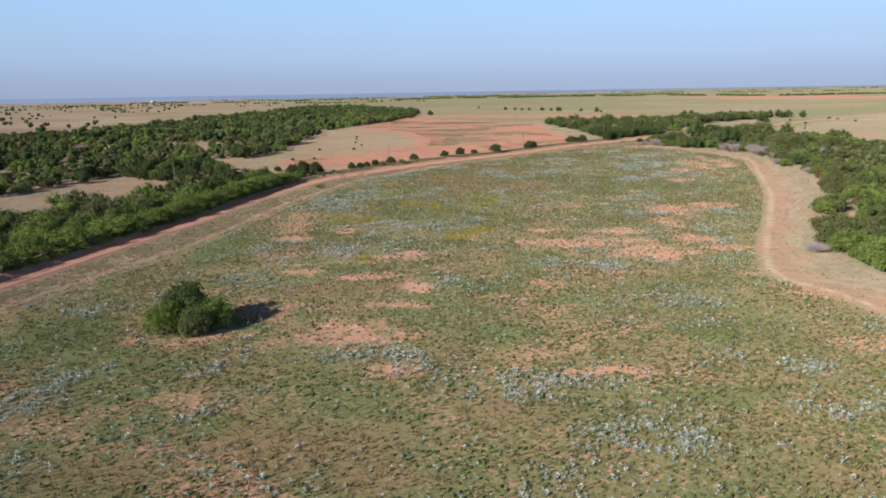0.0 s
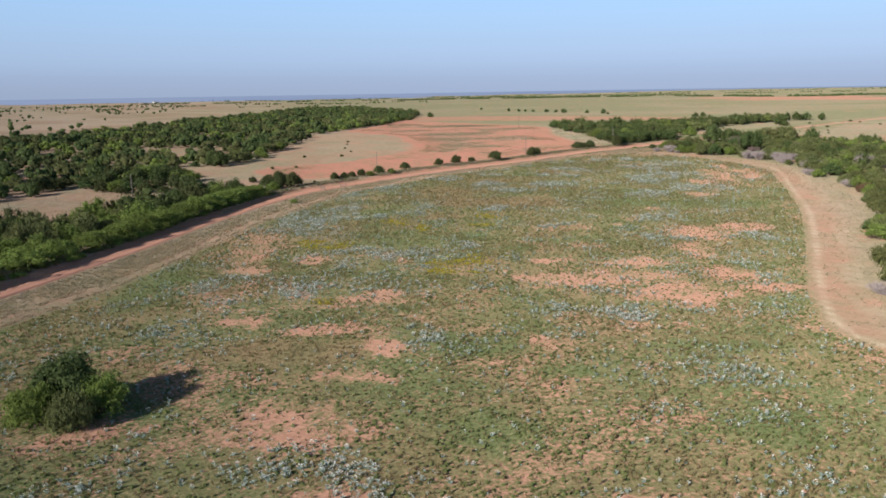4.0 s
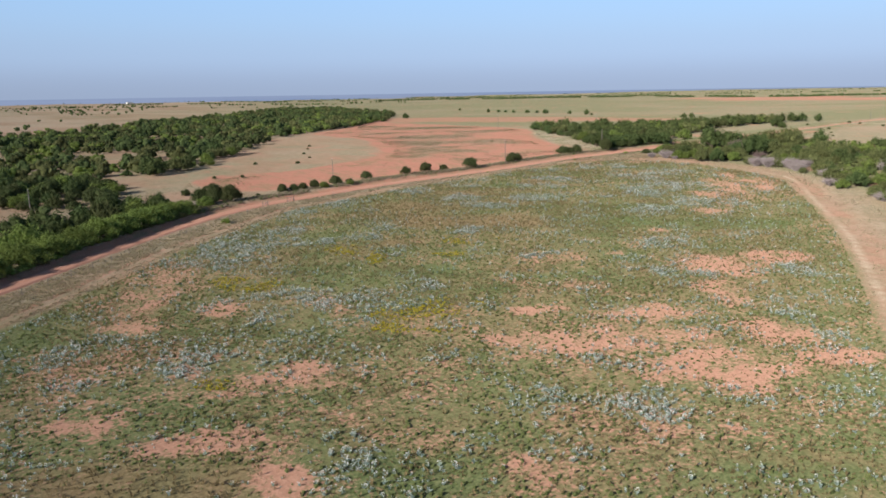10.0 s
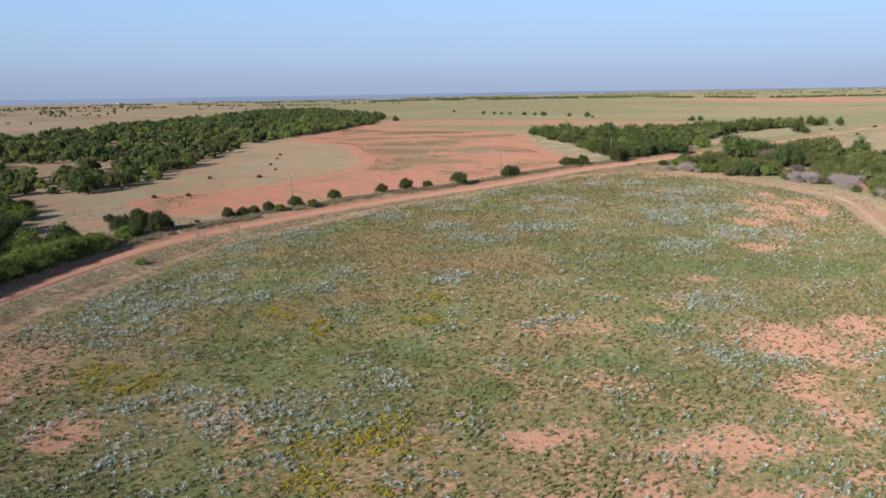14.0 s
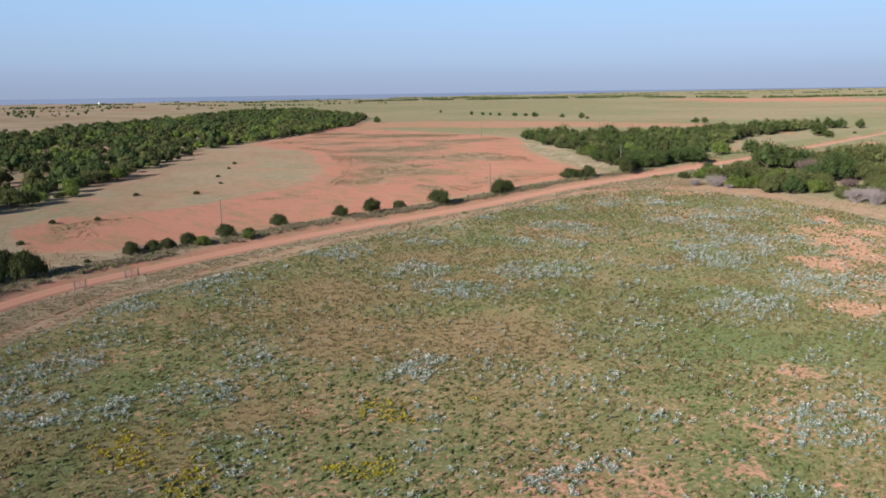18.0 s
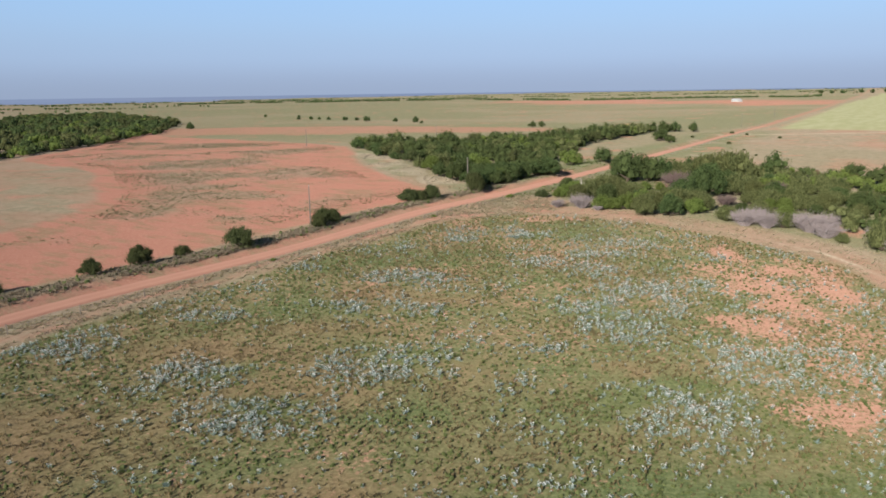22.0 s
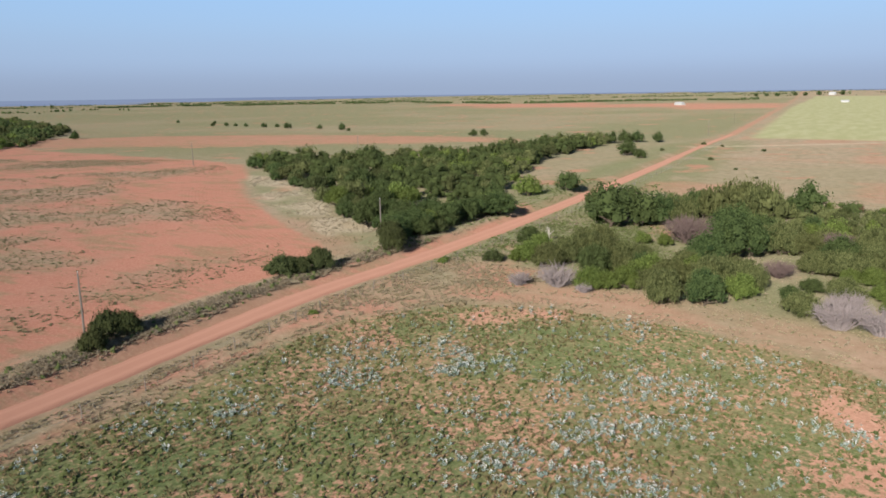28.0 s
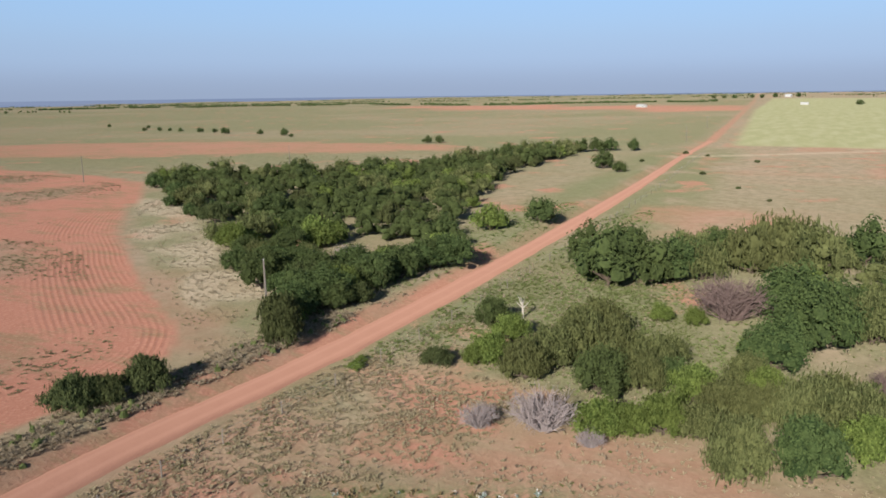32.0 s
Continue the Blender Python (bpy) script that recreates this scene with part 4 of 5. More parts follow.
# the wood between road and ploughed field
grove(WOODS_R, 6.1, 2, [("juniper", 1.4), ("oak", 5), ("olive", 1.8), ("mesquite", 1.2)], (0.75, 1.55), "wood beside the road", lambda x, y: (ellipses(x, y, [(340, 226, 9, 7, 0), (350, 255, 6, 8, 40)]) == 0) & (x > 338), lambda x, y: x - 0.4 * (y - 215) < 344, lambda x, y: x < 335)
grove(WOODS_R, 5.6, 5, [("juniper", 1), ("oak", 5), ("olive", 1), ("mesquite", 1.2)], (0.8, 1.35), "wood beside the road", lambda x, y: (x <= 338) & (ellipses(x, y, [(340, 226, 9, 7, 0)]) == 0))
for kind, x, y, s in [("oak", 306.5, 214, 1.15), ("oak", 312, 213.5, 1.3), ("mesquite", 317, 214.5, 1.2), ("oak", 322, 212.5, 1.3), ("oak", 327.5, 211.8, 1.25), ("oak", 333, 211, 1.2), ("juniper", 317, 219.5, 1.3), ("oak", 325, 217.5, 1.3), ("mesquite", 331.5, 216.5, 1.1)]:
    plant(kind, x, y, s, 1.0, group="wood beside the road")
for x, y, s in [(553, 236, 1.3), (556, 227, 1.2), (548, 240, 1.4), (480, 221, 1.5), (470, 214, 0.9), (374, 207, 1.2), (366, 214, 1.35), (356, 219, 1.0), (390, 319, 1.1), (374, 296, 0.9), (366, 290, 0.7)]:
    plant("mesquite" if s == 1.35 else "oak", x, y, s, 1.0, group="trees beside the wood", near=False)
# brush beside the field: the part nearest the road bush by bush, the rest spread
PLACED = [(286, 200), (286, 172), (290, 156), (312, 152), (330, 156), (346, 166), (356, 196), (320, 200)]
grove(BRUSH, 4.9, 3, [("juniper", 0.7), ("olive", 4.6), ("oak", 1.7), ("mesquite", 2.8), ("rust", 0.15)], (0.5, 1.2), "brush beside the field", lambda x, y: (np.abs(line_dist(x, y, TRACK)[0]) > 4) & ~((y > 188) & (x < 324)) & (ellipses(x, y, [(289, 146, 4, 5, 0), (287, 135, 4, 4, 0), (295.5, 146, 3, 3, 0), (293, 136, 4, 4, 0), (287, 125, 4.5, 4.5, 0), (178, 64, 5, 4, 0), (244, 93, 4, 4, 0), (190, 68.5, 4, 4, 0)]) == 0) & (inside(x, y, PLACED) < 0), lambda x, y: ((inside(x, y, BRUSH) < 9) & (x - 0.9 * y > 60) & (y > 40) & (x < 345) & (line_dist(x, y, TRACK)[0] < 30)) | ((x + 0.6 * y > 382) & (x < 345) & (y > 120)), lambda x, y: (x > 278) & (y > 128) & (x < 330))
BUSHES = [("oak", 314.2, 193.0, 0.68), ("mesquite", 303.6, 189.2, 0.79), ("mesquite", 302.6, 190.3, 0.51), ("olive", 301.2, 184.9, 0.81), ("olive", 305.7, 183.9, 0.85), ("olive", 308.8, 181.8, 1.04), ("olive", 308.5, 178.4, 0.93), ("olive", 307.5, 175.1, 0.83), ("mesquite", 310.2, 189.5, 0.75), ("olive", 314.9, 181.6, 0.92), ("olive", 310.7, 173.8, 0.67), ("oak", 300.7, 178.1, 0.93), ("olive", 303.4, 175.3, 0.79), ("oak", 304.3, 172.8, 0.63), ("mesquite", 293.2, 176.2, 0.74), ("mesquite", 294.4, 174.4, 0.63), ("mesquite", 295.3, 171.9, 0.83), ("olive", 295.7, 169.4, 0.62), ("olive", 299.1, 167.5, 0.81), ("mesquite", 302.2, 170.6, 0.82), ("olive", 290.8, 166.3, 0.94), ("oak", 292.3, 161.8, 0.97), ("olive", 299.6, 162.2, 0.98), ("olive", 300.5, 164.1, 0.70)]
BUSHES_BEHIND = [("mesquite", 305.0, 165.3, 0.76), ("olive", 306.7, 166.8, 0.76), ("olive", 303.7, 160.2, 0.86), ("olive", 301.4, 158.0, 0.92), ("mesquite", 297.0, 158.2, 0.77), ("oak", 312.2, 165.0, 1.11), ("mesquite", 315.3, 166.9, 0.56), ("mesquite", 320.5, 164.3, 0.60), ("oak", 319.7, 161.4, 1.58), ("oak", 329.0, 164.0, 1.38), ("oak", 327.7, 159.5, 1.15), ("olive", 324.6, 156.3, 1.11), ("oak", 345.7, 190.9, 1.26), ("oak", 336.0, 185.9, 1.52), ("oak", 350.4, 186.6, 1.22), ("oak", 338.6, 180.8, 1.29), ("oak", 341.7, 178.4, 1.19), ("olive", 343.7, 175.0, 1.08), ("oak", 352.4, 174.2, 1.02), ("oak", 356.0, 172.6, 1.05), ("olive", 350.4, 169.1, 1.42), ("olive", 359.8, 165.1, 1.6), ("olive", 353.5, 161.4, 1.4), ("oak", 361.9, 154.8, 1.31), ("mesquite", 323.4, 176.8, 0.5), ("mesquite", 322.9, 173.1, 0.5)]
for kind, x, y, s in BUSHES + BUSHES_BEHIND:
    plant(kind, x, y, 1.12 * s, 1.12, group="brush beside the field", near=x < 330)
plant("mesquite", 131.2, 196.6, 0.45, 0.8, label="low bright green shrub on the dry road verge", group="roadside mesquites")
for kind, x, y, s in [("mesquite", 148, 51.5, 1.2), ("mesquite", 141, 44.5, 1.1), ("olive", 153.5, 56, 1.1), ("mesquite", 136.5, 39, 1.2), ("mesquite", 146, 45, 1.3), ("olive", 163, 60.5, 1.1), ("oak", 158, 55, 1.2), ("olive", 282, 122, 1.0), ("mesquite", 275, 116.5, 0.9), ("olive", 269.5, 112.5, 1.0), ("mesquite", 262.5, 112, 0.8), ("rust", 253.5, 95, 0.9), ("rust", 244, 92.5, 1.15), ("rust", 186.5, 59.5, 1.1), ("olive", 190, 69, 1.2), ("mesquite", 171.5, 60.5, 0.9), ("olive", 255, 101.5, 0.7)]:
    plant(kind, x, y, s, 1.0, group="brush beside the field", near=False)
# the big wood behind the road
WOODS_L = [(40, 252), (75, 262), (100, 268), (128, 280), (150, 276), (171, 287), (201, 315), (240, 362), (269, 395), (346, 441), (447, 515), (560, 640), (745, 985), (640, 1000), (430, 760), (285, 635), (212, 550), (165, 510), (100, 488)]
grove(WOODS_L, 7.2, 4, [("juniper", 3), ("oak", 4), ("olive", 2.6), ("mesquite", 2.2)], (0.7, 1.6), "big wood behind the road", lambda x, y: (ellipses(x, y, [(235, 480, 14, 6, 20)]) == 0) & (fbm(x, y, 22, 121) > 0.33), lambda x, y: (inside(x, y, WOODS_L) < 11) & (y < 330) & (x > 30), lambda x, y: x < -1e9, 13)
WOOD_EDGE = [(285, 402), (346, 446), (447, 520), (470, 548), (440, 535), (340, 465), (280, 415)]
grove(WOOD_EDGE, 6.0, 6, [("mesquite", 5), ("oak", 1)], (0.7, 1.2), "big wood behind the road", single=lambda x, y: x < -1e9)


# ---- dead brush ----
def dead_bush_mesh(name, seed, r, h, stems, mat=None):
    """Bare grey branches that fan out from the root and fork."""
    mat = mat or M_DEAD
    rng = np.random.RandomState(seed)
    pieces = []
    for k in range(stems):
        w, lean = rng.uniform(0, 2 * math.pi), math.sqrt(rng.rand())
        tip = np.array([math.cos(w) * lean * r, math.sin(w) * lean * r, h * (0.45 + 0.55 * math.sqrt(1 - 0.8 * lean ** 2)) * rng.uniform(0.7, 1.05)])
        root = tip * np.array([0.15, 0.15, 0]) + np.array([0, 0, -0.1])
        mid = (root + tip) * 0.5 + np.array([0, 0, 0.14 * h]) + rng.normal(0, 0.07 * r, 3)
        pieces.append(tube([root, mid, tip], [0.045, 0.028, 0.010], 3))
        for j in range(7):
            f = rng.uniform(0.3, 1.0)
            base = (mid if f > 0.5 else root) * (1 - (2 * f) % 1) + (tip if f > 0.5 else mid) * ((2 * f) % 1)
            way = rng.normal(0, 1, 3) + np.array([math.cos(w), math.sin(w), 0.9])
            end = base + way / np.linalg.norm(way) * r * rng.uniform(0.18, 0.42)
            end[2] = max(end[2], 0.05)
            pieces.append(tube([base, end], [0.022, 0.008], 3))
    return mesh_of(name, *merge(pieces), mat)


M_DEAD_BROWN = bark_material("dead_brown_bark", (0.15, 0.105, 0.095), (0.27, 0.20, 0.185))
DEAD = [dead_bush_mesh("dead_branches", 40 + k, 2.4, 2.1, 115) for k in range(3)]
DEAD_BROWN = dead_bush_mesh("dead_branches", 44, 2.4, 2.1, 150, M_DEAD_BROWN)
for k, (x, y, s, ht) in enumerate([(290.5, 185.0, .7, 1.1), (292.3, 180.3, 1.15, 1.15), (290.9, 176.3, .5, 1), (327.4, 169.9, 1.95, 1.0), (290, 147, 1.25, 1.1), (289.5, 143.2, 1.2, 1.1), (289.5, 136, 1.35, 1.1), (286, 133, 1.2, 1), (278, 121, 1.3, .9), (266, 116, 1.1, .8), (330, 148, 1.2, 1.1), (300, 112, 1.4, 1.1), (145, 55, 1.1, .7), (336, 225, 1.0, .9), (165, 224, .8, .6), (138, 221, 1.0, .8), (310, 155, 1.0, 1.0), (250, 98, 1.2, .8), (296, 146.5, 1.1, 1.0), (293, 138, 1.1, 1.0), (295.5, 134, 1.0, 1.1), (286.5, 125, 1.1, 1.1), (283.5, 120.5, 1.0, 0.9)]):
    brown = x > 300 and y < 172
    ob = new("dead_bush", DEAD_BROWN if brown else DEAD[k % 3])
    ob.matrix_basis = Matrix.LocRotScale((x, y, hz(x, y) - 0.03), Euler((0, 0, k * 1.7)), (s, s, s * ht))
    tagged(ob, "leafless brown dead bush with tangled branches" if brown else "leafless grey dead bush with tangled bare branches", "dead bush", "dead brush")


def snag(x, y):
    rng = np.random.RandomState(5)
    pieces = [tube([(0, 0, -0.2), (0.05, 0, 1.2), (0.0, 0.1, 2.3)], [0.14, 0.10, 0.05], 6)]
    for k in range(7):
        b = np.array([0, 0, rng.uniform(0.9, 2.0)])
        w = rng.uniform(0, 6.28)
        pieces.append(tube([b, b + (0.5 * math.cos(w), 0.5 * math.sin(w), 0.45), b + (0.9 * math.cos(w), 0.9 * math.sin(w), 0.7 + 0.5 * rng.rand())], [0.06, 0.04, 0.012], 5))
    n = Nodes("bleached_wood")
    m = n.surface(n.mix(n.noise(9, 4), (0.55, 0.50, 0.44), (0.75, 0.70, 0.64)), 0.8, n.noise(15, 3), 0.02)
    ob = new("dead_snag", mesh_of("dead_snag", *merge(pieces), m, smooth_faces=True))
    ob.location = (x, y, hz(x, y))
    return tagged(ob, "bleached bare dead tree snag among green brush", "dead tree")


snag(317.8, 191)


# ---- plants without number ----
def scatter(name, label, temps, x, y, s, tall, mat, rng, category="weeds", sink=0.02, tilt=0.0):
    """Joins a copy of one of the templates (corners, quads, triangles) at each place into one object."""
    z = height(x, y) - sink
    vs, qs, ts, n = [], [], [], 0
    pick = rng.randint(0, len(temps), len(x))
    for k, (tv, tq, tt) in enumerate(temps):
        m = pick == k
        c = int(m.sum())
        if not c:
            continue
        w = rng.uniform(0, 2 * math.pi, c)
        co, si = np.cos(w)[:, None], np.sin(w)[:, None]
        px = (tv[None, :, 0] * co - tv[None, :, 1] * si) * s[m][:, None] + x[m][:, None]
        py = (tv[None, :, 0] * si + tv[None, :, 1] * co) * s[m][:, None] + y[m][:, None]
        pz = tv[None, :, 2] * (s[m] * tall[m])[:, None] + z[m][:, None]
        vs.append(np.stack([px, py, pz], -1).reshape(-1, 3))
        off = n + (np.arange(c) * len(tv))[:, None, None]
        if len(tq):
            qs.append((tq[None] + off).reshape(-1, 4))
        if len(tt):
            ts.append((tt[None] + off).reshape(-1, 3))
        n += c * len(tv)
    me = mesh_of(name, np.concatenate(vs), np.concatenate(qs) if qs else None, mat, tris=np.concatenate(ts) if ts else None)
    return tagged(new(name, me), label, category, kind="stuff")


def blades(seed, count, r, h, wide, lean=0.6):
    """A small plant: leaves that fan out from one root, each a bent quad."""
    rng = np.random.RandomState(seed)
    v, q = [], []
    for k in range(count):
        w = 2 * math.pi * (k + rng.rand() * 0.7) / count
        out = np.array([math.cos(w), math.sin(w), 0])
        side = np.array([-out[1], out[0], 0]) * wide * rng.uniform(0.7, 1.3)
        up = h * rng.uniform(0.6, 1.1)
        reach = r * rng.uniform(0.5, 1.1) * lean
        a = out * 0.04 * r
        b = out * reach * 0.6 + np.array([0, 0, up * 0.7])
        c = out * reach * 1.3 + np.array([0, 0, up * rng.uniform(0.75, 1.1)])
        n = len(v)
        v += [a, b - side, c, b + side]
        q.append((n, n + 1, n + 2, n + 3))
    return np.array(v), np.array(q), np.zeros((0, 3), int)


def mound(seed, r, h, sides=6, sprigs=2):
    """A low rounded tuft with a few leaves standing out of it."""
    rng = np.random.RandomState(seed)
    w = np.arange(sides) * 2 * math.pi / sides + rng.uniform(-0.3, 0.3, sides)
    q = r * rng.uniform(0.65, 1.25, sides)
    v = np.stack([np.cos(w) * q, np.sin(w) * q, np.zeros(sides)], 1)
    v = np.concatenate([v, v * 0.55 + np.array([0, 0, 1.0]) * h * rng.uniform(0.7, 1.15, (sides, 1))])
    quads = [(k, (k + 1) % sides, sides + (k + 1) % sides, sides + k) for k in range(sides)]
    tris = [(sides, sides + k, sides + k + 1) for k in range(1, sides - 1)]
    bv, bq, _ = blades(seed + 1, sprigs, r * 1.1, h * 1.5, r * 0.25, 0.9)
    return np.concatenate([v, bv]), np.concatenate([np.array(quads), bq + len(v)]), np.array(tris)


def places(box, density, seed, chance):
    """Random places in a box of x and y, kept by a chance for each place."""
    rng = np.random.RandomState(seed)
    n = int((box[1] - box[0]) * (box[3] - box[2]) * density)
    x, y = rng.uniform(box[0], box[1], n), rng.uniform(box[2], box[3], n)
    k = rng.rand(n) < chance(x, y)
    return x[k], y[k], rng


FIELD_BOX = (0, 292, 15, 206)


def in_field(x, y):
    return (inside(x, y, FIELD) > 0.5) & (0.68 * x + 0.73 * y > 46) & (x - y < 175)


def silver_chance(x, y):
    wx, wy = ragged(x, y, 141)
    spot = np.sqrt(ellipses(wx, wy, [(a, b, 1.35 * c, 1.35 * d, e) for a, b, c, d, e in SILVER])) * smooth(0.28, 0.58, fbm(x, y, 2.4, 82))
    n = fbm(x, y, 7, 80)
    return in_field(x, y) * np.clip(1.0 * spot * smooth(0.30, 0.56, n + 0.10) + 0.23 * smooth(0.46, 0.70, n) + 0.035, 0, 1) * (1 - 0.7 * smooth(0.45, 0.75, ellipses(x, y, BARE))) * (1 - 0.6 * smooth(0.1, 0.5, ellipses(x, y, BROWN)))


def flower_heads(seed, count):
    """Open flowers, each a shallow folded cup, held above the leaves."""
    rng = np.random.RandomState(seed)
    v, q = [], []
    for k in range(count):
        w, r = rng.uniform(0, 6.28), 0.36 * math.sqrt(rng.rand())
        c = np.array([r * math.cos(w), r * math.sin(w), rng.uniform(0.50, 0.72)])
        a = rng.uniform(0, 6.28)
        u, t = np.array([math.cos(a), math.sin(a), 0.25 * rng.normal()]) * 0.09, np.array([-math.sin(a), math.cos(a), 0.25 * rng.normal()]) * 0.09
        n = len(v)
        v += [c - u + (0, 0, 0.045), c - t, c + u + (0, 0, 0.045), c + t]
        q += [(n, n + 1, n + 2, n + 3)]
    return np.array(v), np.array(q), np.zeros((0, 3), int)


x, y, rng = places(FIELD_BOX, 5.6, 11, silver_chance)
size, tall = 0.30 + 0.50 * rng.rand(len(x)) ** 1.8, rng.uniform(0.7, 1.25, len(x))
scatter("prickly_poppies", "clumps of blue-green prickly poppy plants in the field", [blades(500 + k, 5, 0.42, 0.52, 0.11, 0.85) for k in range(6)], x, y, size, tall, M_SILVER, rng)
bloom = rng.rand(len(x)) < 0.62 + 0.4 * smooth(0.35, 0.6, fbm(x, y, 9, 81))
scatter("poppy_flowers", "white open flowers on the prickly poppy plants", [flower_heads(510 + k, 2 + 2 * k) for k in range(4)], x[bloom], y[bloom], size[bloom], tall[bloom], M_FLOWER, rng, "flowers")


def weed_chance(x, y):
    n = fbm(x, y, 6, 90, 3) - 0.08 * ellipses(x, y, BROWN) + 0.10 * np.sqrt(ellipses(x, y, LUSH))
    bare = np.sqrt(ellipses(x, y, BARE))
    return in_field(x, y) * np.clip((0.35 + 0.65 * smooth(0.36, 0.60, n)) * (1 - 0.65 * bare) * (1 - 0.72 * np.sqrt(ellipses(x, y, BROWN))), 0, 1)


x, y, rng = places(FIELD_BOX, 4.0, 12, weed_chance)
scatter("green_weeds", "low rounded green weeds scattered over red soil", [mound(520 + k, 0.25, 0.18, 4, 1) for k in range(7)], x, y, 0.32 + 0.85 * rng.rand(len(x)) ** 2.2, rng.uniform(0.6, 1.4, len(x)), M_WEED, rng)
x, y, rng = places(FIELD_BOX, 3.4, 13, lambda x, y: in_field(x, y) * np.clip(0.25 + 0.6 * smooth(0.42, 0.6, fbm(x, y, 13, 95)) + ellipses(x, y, BROWN), 0, 1) * (1 - 0.6 * np.sqrt(ellipses(x, y, BARE))))
scatter("brown_weeds", "brownish dry weeds in the field", [blades(540 + k, 2, 0.32, 0.34, 0.08, 0.6) for k in range(4)], x, y, rng.uniform(0.5, 1.2, len(x)), rng.uniform(0.6, 1.3, len(x)), M_BROWN, rng)
x, y, rng = places((70, 180, 100, 175), 4.0, 14, lambda x, y: np.clip(ellipses(x, y, [(a, b, 1.4 * c, 1.6 * d, e) for a, b, c, d, e in YELLOW]) * 1.8, 0, 1) * smooth(0.40, 0.62, fbm(x, y, 4, 97)))
scatter("yellow_flowers", "patches of small yellow wildflowers in the field", [blades(560 + k, 4, 0.34, 0.34, 0.09, 0.9) for k in range(3)], x, y, rng.uniform(0.5, 1.0, len(x)), rng.uniform(0.7, 1.2, len(x)), M_YELLOW, rng)


def straw_chance(x, y):
    d, _ = line_dist(x, y, ROAD)
    free = (inside(x, y, FIELD) < 0.5) & (inside(x, y, RED) < -0.5) & (np.abs(d) > 3.1)
    return free * (np.exp(-np.abs(np.abs(d) - 8) / 14) * 0.9 + 0.12) * smooth(0.3, 0.6, fbm(x, y, 5, 99)) * (np.abs(line_dist(x, y, TRACK)[0]) > 1.3)


x, y, rng = places((20, 345, 120, 262), 2.6, 15, straw_chance)
scatter("dry_grass", "tufts of pale dry grass along the road", [blades(580 + k, 3, 0.28, 0.28, 0.07, 0.9) for k in range(5)], x, y, rng.uniform(0.5, 1.2, len(x)), rng.uniform(0.6, 1.3, len(x)), M_STRAW, rng, "grass")
x, y, rng = places((20, 300, 118, 214), 6.0, 20, lambda x, y: (inside(x, y, FIELD) < -0.3) * (line_dist(x, y, ROAD)[0] < -3.0) * (line_dist(x, y, ROAD)[0] > -22) * (np.abs(inside(x, y, FIELD) + 2.4) > 0.9) * (0.4 + 0.6 * smooth(0.34, 0.6, fbm(x, y, 3.2, 98))))
scatter("verge_grass", "short tan grass on reddish soil beside the road", [blades(590 + k, 4, 0.28, 0.20, 0.075, 1.0) for k in range(5)], x, y, rng.uniform(0.5, 1.3, len(x)), rng.uniform(0.6, 1.4, len(x)), M_VERGE, rng, "grass")
x, y, rng = places((112, 304, 30, 206), 3.0, 24, lambda x, y: (inside(x, y, FIELD) < -0.3) * (inside(x, y, BRUSH) < 1.5) * (line_dist(x, y, ROAD)[0] < -12) * (line_dist(x, y, TRACK)[0] < 14) * (np.abs(line_dist(x, y, TRACK)[0]) > 0.6) * (0.1 + 0.6 * smooth(0.34, 0.56, fbm(x, y, 4, 103))) * (0.45 + 0.55 * smooth(115, 140, y)))
scatter("track_grass", "short tan grass beside the wheel track", [blades(610 + k, 4, 0.28, 0.22, 0.075, 1.0) for k in range(5)], x, y, rng.uniform(0.5, 1.2, len(x)), rng.uniform(0.6, 1.3, len(x)), M_VERGE, rng, "grass")
x, y, rng = places((295, 385, 212, 312), 2.0, 25, lambda x, y: smooth(0.02, 0.35, ellipses(x, y, [(313, 228, 17, 7, 55), (338, 262, 30, 7, 52), (365, 290, 36, 8, 48)])) * (inside(x, y, RED) < -1) * smooth(0.42, 0.60, fbm(x, y, 9, 53)))
scatter("bleached_grass", "bleached dry grass on the point beside the wood", [blades(615 + k, 4, 0.30, 0.17, 0.075, 1.0) for k in range(5)], x, y, rng.uniform(0.6, 1.3, len(x)), rng.uniform(0.6, 1.3, len(x)), M_BLEACHED, rng, "grass")
x, y, rng = places((30, 345, 130, 262), 0.8, 16, straw_chance)
scatter("roadside_weeds", "low green weeds along the dirt road", [blades(600 + k, 5, 0.4, 0.22, 0.12, 0.9) for k in range(5)], x, y, rng.uniform(0.25, 0.7, len(x)), rng.uniform(0.6, 1.4, len(x)), M_WEED, rng)
# weeds in rows on the ploughed field
x, y, rng = places((150, 425, 219, 500), 1.9, 17, lambda x, y: (inside(x, y, RED) > 6) * smooth(0.455, 0.60, fbm(0.77 * x + 0.64 * y, 0.45 * (0.77 * y - 0.64 * x), 26, 31) * 0.5 + 0.32 * fbm(x, y, 15, 35) + 0.18 * fbm(x, y, 3, 33)))
scatter("ploughed_field_weeds", "sparse green weeds on bare red ploughed soil", [blades(620 + k, 4, 0.5, 0.22, 0.16, 0.9) for k in range(4)], x, y, rng.uniform(0.35, 0.8, len(x)), rng.uniform(0.6, 1.2, len(x)), M_DUSTY, rng)
